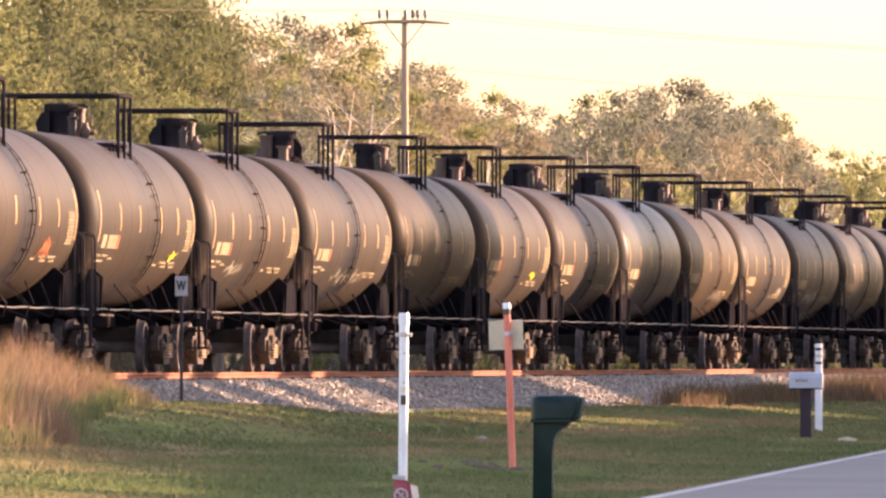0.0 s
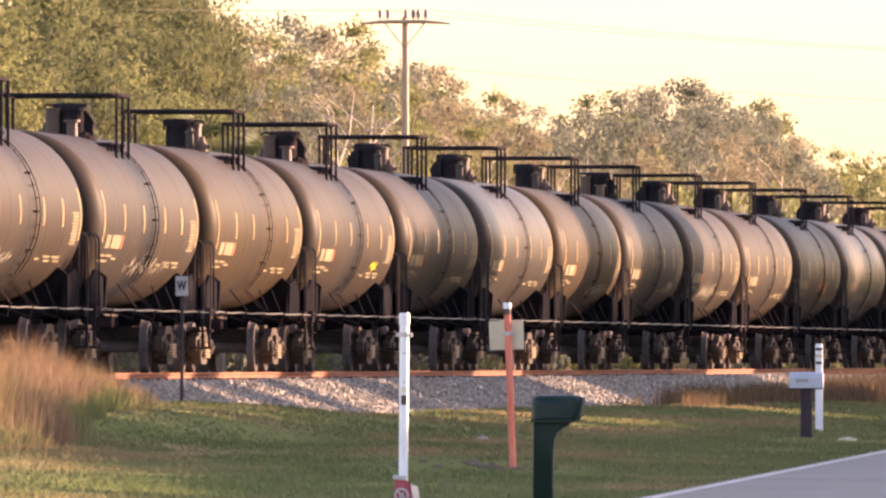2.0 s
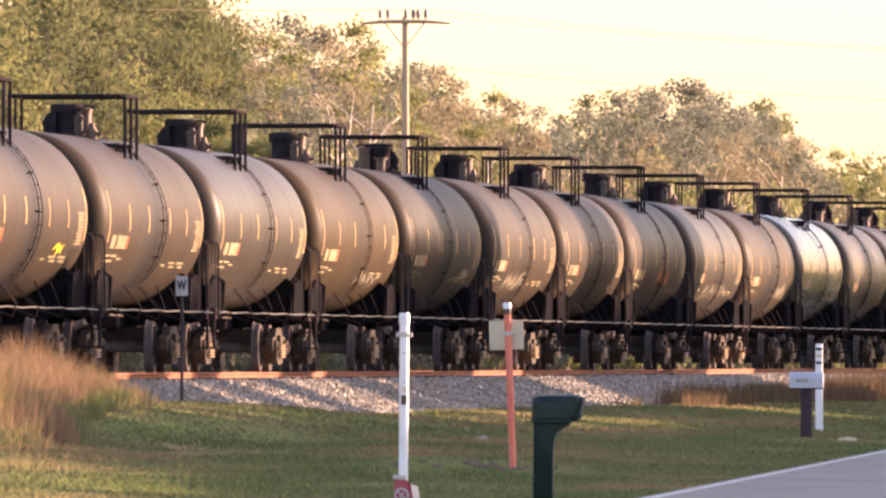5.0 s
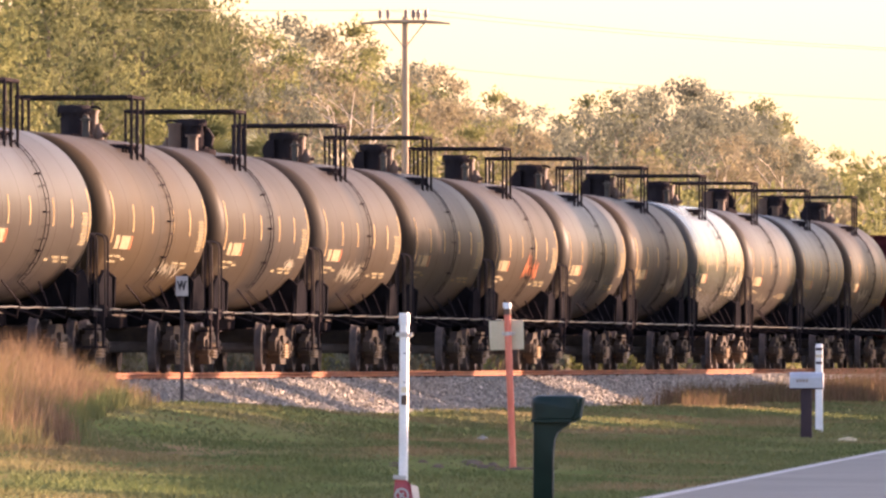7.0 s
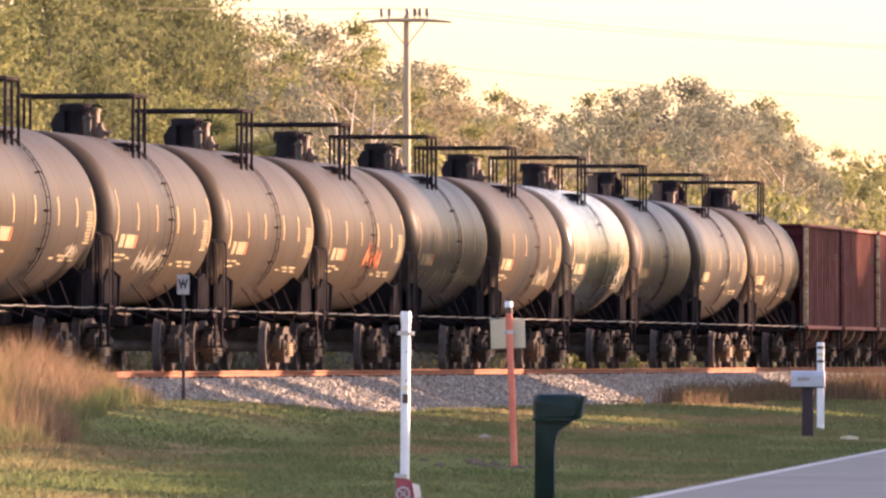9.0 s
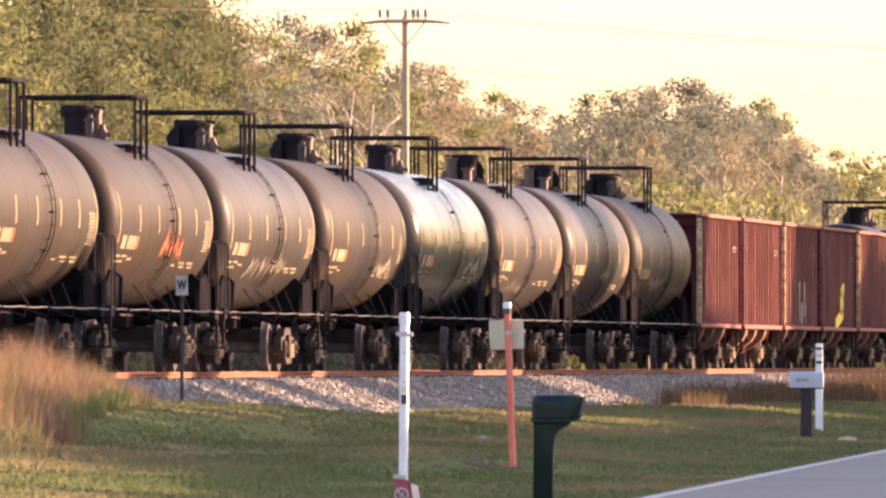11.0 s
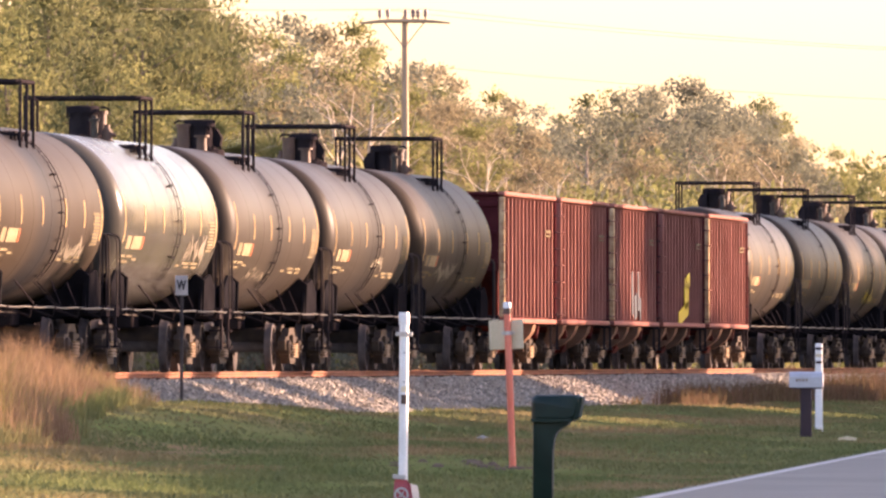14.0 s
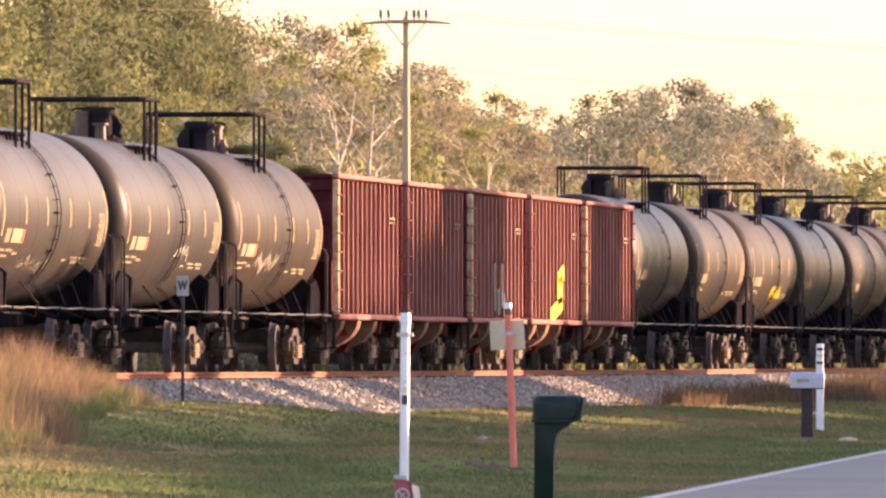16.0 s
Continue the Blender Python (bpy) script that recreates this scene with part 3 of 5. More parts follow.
        for d in (-1, 1):
            for o in (0.0, 0.42):
                y = e * (8.5 - o)
                pts = [(d * 1.45, y, 1.1), (d * 1.45, y, 2.22), (d * 1.42, y, 2.30), (d * 1.32, y, 2.34), (d * 1.2, y, 2.34), (d * 1.16, y, 2.28), (d * 1.15, y, 1.1)]
                part("grab_iron", Shape().tube(pts, 0.018, 6), BLACK if o else STEEL, car, smooth=True)
        part("coupler", coupler_shape(e, 9.1), STEEL, car)
    s = Shape().turn([(-0.55, 0.0), (-0.55, 0.16), (-0.5, 0.19), (0.4, 0.19), (0.45, 0.1), (0.6, 0.08), (0.6, 0.0)], "y", (-0.5, 4.5, 0.86), 12)
    part("brake_cylinder", s, BLACK, car)
    s = Shape().turn([(0.72, 0.0), (0.72, 0.19), (0.78, 0.22), (0.95, 0.22), (1.0, 0.12), (1.15, 0.12)], "z", (0, -0.4, 0), 14)
    part("bottom_outlet", s, BLACK, car)
    s = Shape().tube([(-0.3, -6, 0.8), (-0.34, -2, 0.98), (-0.34, 2, 0.98), (-0.3, 6, 0.8)], 0.025, 6).tube([(0.35, -5.5, 0.7), (0.4, -2, 1.02), (0.4, 4, 1.0)], 0.02, 6)
    part("brake_pipe", s, STEEL, car)
    # marks on both sides are alike; those on the side seen are built
    for y, h in ((-7.35, 17), (-4.3, 9), (-1.3, 9), (2.0, 9), (4.7, 9), (7.25, 17)):
        part("reflector_strip", shell_patch(y - 0.04, y + 0.04, -h + 1, h + 1), REFLECT, car, "yellow reflective strip")
    part("stencil_panel", shell_patch(-6.75, -6.15, -20, -11), STENCIL, car, "cream stencilled panel")
    part("stencil_panel", shell_patch(-5.9, -4.5, -20, -11), STENCIL, car, "cream stencilled panel")
    part("stencil_bar", shell_patch(-4.42, -4.2, -20, -11), SPRAY_O, car, "orange-red stripe beside the panel")
    for y0, y1, a in ((-6.9, -6.3, -26), (-6.1, -5.2, -26), (-6.9, -5.6, -30), (-5.1, -4.4, -28), (3.2, 4.2, -29), (4.5, 5.6, -29), (3.6, 4.4, -32), (4.9, 5.7, -32), (2.2, 2.8, -31)):
        part("stencil_bar", shell_patch(y0, y1, a, a + 1.7, n=2), STENCIL, car, "small cream stencil bar")
    for i in range(10):
        part("stencil_bar", shell_patch(6.0 + 0.13 * (i * i % 3), 6.95, -19 + 2.2 * i, -17.7 + 2.2 * i, n=2), STENCIL, car, "small cream stencil bar")
    for y in (-6.3, 6.3):
        truck(car, y)
    return tagged(car, "weathered brown railway tank car with black fittings", "tank car", "tank cars of the train")


def hopper_car():
    car = new("hopper_car")
    hl = 6.35                     # half length of the box
    zt, zb, w = 3.73, 1.05, 1.52
    for d in (-1, 1):
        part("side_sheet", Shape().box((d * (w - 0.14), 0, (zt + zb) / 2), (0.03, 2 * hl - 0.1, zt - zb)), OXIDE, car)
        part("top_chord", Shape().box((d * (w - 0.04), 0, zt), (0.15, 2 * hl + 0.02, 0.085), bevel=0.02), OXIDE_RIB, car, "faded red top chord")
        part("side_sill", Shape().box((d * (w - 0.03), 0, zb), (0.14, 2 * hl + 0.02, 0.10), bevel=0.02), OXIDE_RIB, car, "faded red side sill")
        for i in range(14):
            y = -hl + 0.48 + i * (2 * hl - 0.96) / 13
            s = Shape().slab([(d * (w - 0.13), y - 0.075), (d * (w - 0.01), y - 0.06), (d * (w - 0.01), y + 0.06), (d * (w - 0.13), y + 0.075)], "z", zb + 0.07, zt - 0.07)
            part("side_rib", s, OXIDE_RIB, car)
        for e in (-1, 1):
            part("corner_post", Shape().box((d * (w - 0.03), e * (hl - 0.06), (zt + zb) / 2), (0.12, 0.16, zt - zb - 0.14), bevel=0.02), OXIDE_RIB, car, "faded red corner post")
            for k in range(7):
                part("grab_iron", Shape().tube([(d * (w - 0.02), e * (hl + 0.12), 1.2 + 0.36 * k), (d * (w + 0.06), e * (hl + 0.12), 1.2 + 0.36 * k), (d * (w + 0.06), e * (hl - 0.3), 1.2 + 0.36 * k), (d * (w - 0.02), e * (hl - 0.3), 1.2 + 0.36 * k)], 0.014, 6), OXIDE_RIB, car)
    for e in (-1, 1):
        s = Shape().box((0, e * (hl - 0.02), 2.9), (2 * w - 0.2, 0.04, 1.6))
        for k in range(3):
            s.box((0, e * (hl + 0.02), 2.3 + 0.6 * k), (2 * w - 0.24, 0.08, 0.10), bevel=0.01)
        for x in (-0.75, 0, 0.75):
            s.box((x, e * (hl + 0.03), 2.35), (0.10, 0.06, 2.5))
        part("end_sheet", s, OXIDE_END, car, "dark oxide red end sheet")
        part("end_chord", Shape().box((0, e * (hl - 0.0), zt), (2 * w - 0.24, 0.16, 0.085), bevel=0.02), OXIDE_END, car)
        s = Shape().add([(-1.4, e * (hl - 0.05), 2.2), (1.4, e * (hl - 0.05), 2.2), (1.4, e * 3.2, 0.75), (-1.4, e * 3.2, 0.75), (-1.4, e * (hl - 0.05), 2.14), (1.4, e * (hl - 0.05), 2.14), (1.4, e * 3.2, 0.69), (-1.4, e * 3.2, 0.69)],
                        [(0, 1, 2, 3), (7, 6, 5, 4), (0, 4, 5, 1), (1, 5, 6, 2), (2, 6, 7, 3), (3, 7, 4, 0)])
        part("slope_sheet", s, OXIDE, car)
        s = Shape().box((0, e * 5.9, 0.95), (0.4, 2.0, 0.34), bevel=0.02).box((0, e * (hl + 0.1), 1.05), (2.9, 0.12, 0.22), bevel=0.02)
        part("draft_sill", s, BLACK, car)
        part("coupler", coupler_shape(e, 7.02), STEEL, car)
        for d in (-1, 1):
            s = Shape().box((d * 1.38, e * (hl - 0.1), 0.46), (0.24, 0.34, 0.03))
            for o in (-0.17, 0.17):
                s.box((d * 1.44, e * (hl - 0.1) + o, 0.74), (0.03, 0.04, 0.6))
            part("step", s, BLACK, car)
    # bays, with curved dusty hanger plates below the sill
    for y in (-2.6, 0.0, 2.6):
        s = Shape().add([(-1.3, y - 1.25, 1.1), (1.3, y - 1.25, 1.1), (1.3, y + 1.25, 1.1), (-1.3, y + 1.25, 1.1), (-0.8, y - 0.45, 0.38), (0.8, y - 0.45, 0.38), (0.8, y + 0.45, 0.38), (-0.8, y + 0.45, 0.38)],
                        [(0, 1, 5, 4), (1, 2, 6, 5), (2, 3, 7, 6), (3, 0, 4, 7), (7, 6, 5, 4), (0, 3, 2, 1)])
        part("hopper_bay", s, OXIDE, car)
    for y in (-5.0, -1.8, 1.5):
        for d in (-1, 1):
            s = Shape().slab([(d * 1.50, 0.98), (d * 1.46, 0.82), (d * 1.36, 0.68), (d * 1.2, 0.56), (d * 1.02, 0.48), (d * 1.0, 0.56), (d * 1.1, 0.72), (d * 1.16, 0.98)], "y", y - 0.35, y + 0.35)
            part("hanger_plate", s, HANGER, car, "curved dusty hanger plate")
    for y0, k in ((3.9, 0), (4.35, 1), (4.8, 2)):
        part("stencil_bar", Shape().box((w + 0.004, y0 + 0.15, 3.0), (0.012, 0.3, 0.05)), STENCIL, car, "small white stencil bar")
        part("stencil_bar", Shape().box((w + 0.004, y0 + 0.12, 2.91), (0.012, 0.26, 0.04)), STENCIL, car, "small white stencil bar")
    for k in range(5):
        part("stencil_bar", Shape().box((0.05 + 0.22 * k, -hl - 0.004, 3.53), (0.13, 0.02, 0.12)), STENCIL, car, "small white stencil bar")
    for y in (-4.75, 4.75):
        truck(car, y)
    return tagged(car, "oxide red ribbed open hopper car", "hopper car", "hopper cars of the train")


SPEED, TANK_PITCH, HOPPER_PITCH, FIRST = 17.955, 18.22, 14.1, 297.25
CARS = []                         # (thing, place of its middle along the track at the start)
# one letter a tank car: b brown, o ochre, d grey-brown, l light grey; h hopper
ORDER = "bbbbbobbdobbbbdblddbhhhhhdbbdbbo"
# top fittings: cars coupled the other way round, cars without the hinged cover, and how far the fittings sit off the middle
TURNED, BARE = (4, 6, 10, 17, 18), (5, 9, 13, 16, 26)
OFFSET = {2: 0.4, 4: -0.5, 5: 0.5, 6: -0.5, 9: 0.5, 10: -0.6, 12: -0.2, 15: 0.4, 17: -0.9, 19: 0.3, 25: 0.5, 28: 0.6}
TOPWORK = ("manway_dome", "valve", "relief_valve", "walkway_grating", "safety_railing", "ladder")


def build_train():
    tank, hop = tank_car(), hopper_car()
    used, y = {"t": False, "h": False}, FIRST - 2 * TANK_PITCH
    prev = None
    for i, c in enumerate(ORDER):
        half = (HOPPER_PITCH if c == "h" else TANK_PITCH) / 2
        if prev:
            y += prev + half
        prev = half
        kind = "h" if c == "h" else "t"
        src = hop if kind == "h" else tank
        car = copy_thing(src, pose(0, y, RAILTOP)) if used[kind] else src
        used[kind] = True
        car.location = (0, y, RAILTOP)
        if c in "dlo":
            for o in car.children:
                if o.name.startswith("tank"):
                    o.material_slots[0].link = "OBJECT"
                    o.material_slots[0].material = {"d": TANK_DARK, "l": TANK_LIGHT, "o": TANK_OCHRE}[c]
            car["label"] = {"d": "greyish brown railway tank car with black fittings", "l": "glossy pale grey railway tank car with black fittings", "o": "ochre-tinged brown railway tank car with black fittings"}[c]
        if kind == "t":
            for o in list(car.children):
                if o.name.split(".")[0] in TOPWORK:
                    o.location.y += OFFSET.get(i, 0.0)
                    if i in TURNED and o.name.split(".")[0] in TOPWORK[:3]:
                        o.rotation_euler.z = math.pi
                    if i in BARE:
                        for q in [q for q in o.children if q.name.startswith("hinged_cover")]:
                            bpy.data.objects.remove(q)
        CARS.append((car, y))


def spray(car, paint, y, a, long, tall, strokes, seed, label):
    """Spray-painted marks on a tank's side: slanted curved ribbons and blotches, one part each."""
    rnd = random.Random(seed)
    strokes *= 3
    for i in range(strokes):
        y0, a0 = y + long * (i / max(1, strokes - 1) - 0.5), a + rnd.uniform(-0.25, 0.25) * tall
        lean, high, wd = rnd.uniform(-0.3, 0.5), tall * rnd.uniform(0.3, 1.1), rnd.uniform(0.03, 0.16)
        vs = []
        for k in range(7):
            q = k / 6 - 0.5
            r = R + 0.011
            pa = radians(a0 + high * q)
            w = wd * (1 - 3.2 * q * q) * rnd.uniform(0.75, 1.15)
            for o in (-w, w):
                vs.append((r * math.cos(pa), y0 + lean * q * 2 + o, CZ + r * math.sin(pa)))
        part("graffiti_stroke", Shape().add(vs, [(2 * k, 2 * k + 1, 2 * k + 3, 2 * k + 2) for k in range(6)]), paint, car, label)


def build_graffiti():
    white, orange = "pale spray-painted scribble", "orange spray-painted blotch"
    for n, paint, y, a, long, tall, strokes in ((1, SPRAY_O, 3.6, -22, 1.2, 13, 4), (2, SPRAY_Y, 4.6, -24, 0.7, 7, 2), (3, SPRAY_W, -2.6, -30, 2.4, 10, 4), (4, SPRAY_W, 0.5, -32, 6.0, 14, 7),
                                                (6, SPRAY_Y, 4.0, -22, 0.8, 8, 3), (9, SPRAY_W, 3.0, -34, 4.0, 12, 5), (11, SPRAY_W, -1.0, -28, 4.5, 16, 8), (13, SPRAY_O, 1.2, -16, 3.0, 18, 6),
                                                (14, SPRAY_W, 0.0, -28, 6.0, 18, 8), (15, SPRAY_W, 3.6, -24, 3.0, 14, 6), (16, SPRAY_W, 4.4, -18, 3.0, 18, 6), (19, SPRAY_W, -2.0, -24, 3.4, 14, 7),
                                                (27, SPRAY_Y, 1.5, -26, 3.0, 14, 5), (10, SPRAY_W, 4.8, -24, 1.4, 9, 3), (17, SPRAY_W, -1.5, -34, 4.0, 10, 4), (18, SPRAY_W, 1.5, -20, 2.0, 12, 4)):
        spray(CARS[n][0], paint, y, a, long, tall, strokes, n, orange if paint is SPRAY_O else ("yellow spray-painted scribble" if paint is SPRAY_Y else white))
    for n, paint, blocks, label in ((22, SPRAY_G, ((-0.9, 1.75, 0.5, 1.0), (0.0, 1.45, 0.7, 0.55), (0.8, 1.8, 0.4, 0.9), (1.3, 1.4, 0.4, 0.5)), "blue-grey spray-painted block shape"),
                                    (23, SPRAY_Y, ((0.1, 1.33, 3.0, 0.34), (1.0, 1.75, 1.3, 0.6), (1.5, 2.1, 0.9, 0.34), (0.7, 2.02, 0.35, 0.3)), "yellow spray-painted block shape")):
        for y, z, a, b in blocks:
            part("graffiti_stroke", Shape().box((1.518, y, z), (0.014, a, b), pose(0, 0, 0, 6, 0, 0)), paint, CARS[n][0], label)
    # the leading corner posts of every second hopper are pale cream, the trailing ones take the dark end colour
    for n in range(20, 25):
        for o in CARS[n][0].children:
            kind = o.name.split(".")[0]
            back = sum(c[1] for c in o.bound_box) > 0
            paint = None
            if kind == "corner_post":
                paint, o["label"] = (OXIDE_END, "dark oxide red corner post") if back else ((POST_PALE, "pale cream corner post") if n % 2 == 0 else (OXIDE_RIB, "faded red corner post"))
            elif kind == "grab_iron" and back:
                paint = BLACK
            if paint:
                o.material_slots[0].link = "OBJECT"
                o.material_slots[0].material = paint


build_train()
build_graffiti()


def build_stones():
    """Loose ballast stones on the shoulder that faces the road, and the ties between the rails."""
    rnd = np.random.default_rng(4)
    n = 34000
    base = np.array([(1, 0, -.3), (-.6, .9, -.2), (-.5, -.8, -.4), (.1, .1, 1), (.5, -.6, .5), (-.7, .2, .4)])
    tri = np.array([(0, 1, 3), (0, 3, 4), (3, 5, 4), (1, 5, 3), (2, 4, 5), (0, 4, 2), (1, 2, 5), (0, 2, 1)])
    x = 1.5 + 2.0 * rnd.random(n)
    y = 262 + 190 * rnd.random(n) ** 1.25
    z = np.interp(x, [1.5, 1.85, 2.4, 3.0, 3.45], [1.13, 1.10, 0.90, 0.68, 0.5])
    size = rnd.uniform(0.02, 0.05, n)
    jit = rnd.normal(0, 0.25, (n, 6, 3))
    V = (base[None] + jit) * size[:, None, None]
    a = rnd.uniform(0, 6.28, n)
    ca, sa = np.cos(a)[:, None], np.sin(a)[:, None]
    V = np.stack([V[..., 0] * ca - V[..., 1] * sa, V[..., 0] * sa + V[..., 1] * ca, V[..., 2]], -1)
    V += np.stack([x, y, z + size * 0.3], -1)[:, None]
    F = (tri[None] + 6 * np.arange(n)[:, None, None]).reshape(-1, 3)
    tagged(new("ballast_stones", cloud("ballast_stones", V.reshape(-1, 3), F, STONE)), "loose crushed grey ballast stones beside the rail", "ballast", kind="stuff")
    bed = bpy.data.objects["ballast_bed"]
    tie = Shape().box((0, 0, 0), (2.6, 0.23, 0.18), bevel=0.02).mesh("tie", TIE)
    lump = Shape().box((0, 0, 0.0), (0.36, 0.19, 0.02)).box((0.10, 0.05, 0.03), (0.05, 0.04, 0.05)).box((-0.10, -0.05, 0.03), (0.05, 0.04, 0.05)).box((0.09, 0.16, 0.0), (0.05, 0.05, 0.06)).mesh("tie_plate", BLACK)
    for i in range(290):
        ob = part("tie", tie, None, bed)
        ob.location = (0, 262 + 0.55 * i, RAILTOP - 0.275)
    for i in range(290):
        ob = part("tie_plate", lump, None, bed, "dark steel tie plate with spikes")
        ob.location = (0.755, 262 + 0.55 * i, RAILTOP - 0.158)


def blades(name, label, category, spots, material, width, lean, seed):
    """Upright tapered blades, one to a spot (x, y, z, height), as one object."""
    rnd = np.random.default_rng(seed)
    P = np.array(spots)
    n = len(P)
    a = rnd.uniform(0, 6.28, n)
    w = width * rnd.uniform(0.6, 1.4, n)
    side = np.stack([np.cos(a) * w, np.sin(a) * w, np.zeros(n)], -1)
    tip = np.stack([rnd.normal(0, lean, n), rnd.normal(0, lean, n), np.ones(n)], -1) * P[:, 3:4]
    mid = tip * np.array([0.35, 0.35, 0.6])
    o = P[:, :3] - np.array([0, 0, 0.02])
    V = np.stack([o - side, o + side, o + mid + side * 0.7, o + mid - side * 0.7, o + tip], 1)
    k = 5 * np.arange(n)
    F = [(j, j + 1, j + 2, j + 3) for j in k.tolist()] + [(j + 3, j + 2, j + 4) for j in k.tolist()]
    return tagged(new(name, cloud(name, V.reshape(-1, 3), F, material)), label, category, kind="stuff")


def build_grass():
    rnd = random.Random(11)
    lawn = []
    while len(lawn) < 130000:
        x, y = rnd.uniform(3.4, 18.6), 172 + 190 * rnd.random() ** 1.3
        if x > road_edge(y) - 0.05 or (x < 3.8 and 290 < y < 365):
            continue
        bare = noise.noise(Vector((x * 0.35, y * 0.06, 1.5)))
        if math.hypot((x - 13.1) / 1.6, (y - 230) / 9) < 1 or bare > 0.55:
            if rnd.random() < 0.6:
                continue
        tuft = 0.5 + 0.9 * max(0, noise.noise(Vector((x * 0.7, y * 0.12, 9))) + 0.4)
        lawn.append((x, y, ground_z(x, y), rnd.uniform(0.03, 0.10) * tuft))
    while len(lawn) < 152000:
        x, y = rnd.uniform(4.5, 13.5), rnd.uniform(355, 480)
        if x < road_edge(y) - 0.05:
            lawn.append((x, y, ground_z(x, y), rnd.uniform(0.03, 0.10)))
    blades("lawn_grass", "short mown verge grass, green with straw patches", "grass", lawn, LAWN, 0.02, 0.5, 2)
    weeds = []
    while len(weeds) < 26000:
        y = rnd.uniform(205, 280)
        edge = 7.3 - (y - 222) * 0.064 + 0.9 * math.exp(-((y - 231) / 9) ** 2) + 0.5 * noise.noise(Vector((y * 0.15, 0, 4)))
        x = rnd.uniform(1.9, max(2.2, edge))
        thin = smoothstep(281, 258, y)
        if rnd.random() > thin + 0.1 or noise.noise(Vector((x * 0.8, y * 0.25, 2))) < -0.25:
            continue
        h = (0.62 + 0.65 * rnd.random() ** 0.7) * (0.75 + 0.45 * noise.noise(Vector((x * 0.6, y * 0.2, 5)))) * (0.45 + 0.55 * smoothstep(282, 256, y)) * 1.12 * (0.5 + 0.5 * smoothstep(0.0, 0.9, edge - x + 0.3 * noise.noise(Vector((x * 2, y * 0.6, 6)))))
        weeds.append((x, y, ground_z(x, y), h))
    blades("tall_weeds", "tall dry orange-brown grass beside the track", "grass", weeds, WEED, 0.0065, 0.24, 3)
    green = []
    while len(green) < 5500:
        y = rnd.uniform(205, 268)
        edge = 7.6 - (y - 222) * 0.064 + 0.9 * math.exp(-((y - 231) / 9) ** 2) + 0.5 * noise.noise(Vector((y * 0.15, 0, 4)))
        x = edge - 1.6 * rnd.random() ** 1.5
        if x > 2.2 and noise.noise(Vector((x * 0.5, y * 0.12, 14))) > -0.15:
            green.append((x, y, ground_z(x, y), rnd.uniform(0.12, 0.40)))
    blades("green_weeds", "green weeds at the foot of the dry grass", "grass", green, LAWN, 0.009, 0.3, 13)
    low = []
    while len(low) < 11000:
        y = rnd.uniform(372, 520)
        x = rnd.uniform(3.5 - 0.9 * smoothstep(420, 440, y), 5.2)
        if noise.noise(Vector((x * 0.6, y * 0.08, 8))) < -0.2:
            continue
        low.append((x, y, max(ground_z(x, y), 0.5), rnd.uniform(0.2, 0.6) * (0.5 + 0.5 * smoothstep(372, 384, y)) * (1 + 0.5 * smoothstep(425, 440, y))))
    blades("dry_grass", "knee-high dry brown grass at the ballast edge", "grass", low, STRAW, 0.010, 0.3, 6)
    back = []
    while len(back) < 9000:
        x, y = rnd.uniform(-12, -4), rnd.uniform(330, 620)
        back.append((x, y, ground_z(x, y), rnd.uniform(0.3, 0.8)))
    blades("field_grass", "green and straw field grass behind the track", "grass", back, LAWN, 0.03, 0.3, 7)


# ---- verge: posts, signs, mailboxes ----
def soft_slab(outline, y0, y1, inset):
    """A side view pushed through from y0 to y1, with its rims rounded off."""
    cx, cz = sum(p[0] for p in outline) / len(outline), sum(p[1] for p in outline) / len(outline)
    span = max(abs(p[0] - cx) + abs(p[1] - cz) for p in outline)
    s = Shape()
    n, rings = len(outline), []
    for y, k in ((y0, 1.0), (y0 + 0.3 * inset, 0.55), (y0 + inset, 0.0), (y1 - inset, 0.0), (y1 - 0.3 * inset, 0.55), (y1, 1.0)):
        f = 1 - k * inset / span * 1.6
        rings.append([(cx + (p[0] - cx) * f, y, cz + (p[1] - cz) * f) for p in outline])
    fs = [(i * n + j, i * n + (j + 1) % n, (i + 1) * n + (j + 1) % n, (i + 1) * n + j) for i in range(5) for j in range(n)]
    fs += [tuple(range(n - 1, -1, -1)), tuple(range(5 * n, 6 * n))]
    return s.add([p for r in rings for p in r], fs)


def clamp(parent, z, r, y=0.0):
    s = Shape().turn([(z - 0.025, r), (z - 0.025, r + 0.008), (z + 0.025, r + 0.008), (z + 0.025, r)], "z", (0, y, 0), 16)
    for d in (-1, 1):
        s.box((d * (r + 0.02), y, z), (0.04, 0.03, 0.045), bevel=0.004)
    part("clamp", s, CLAMP, parent, "galvanised band clamp")


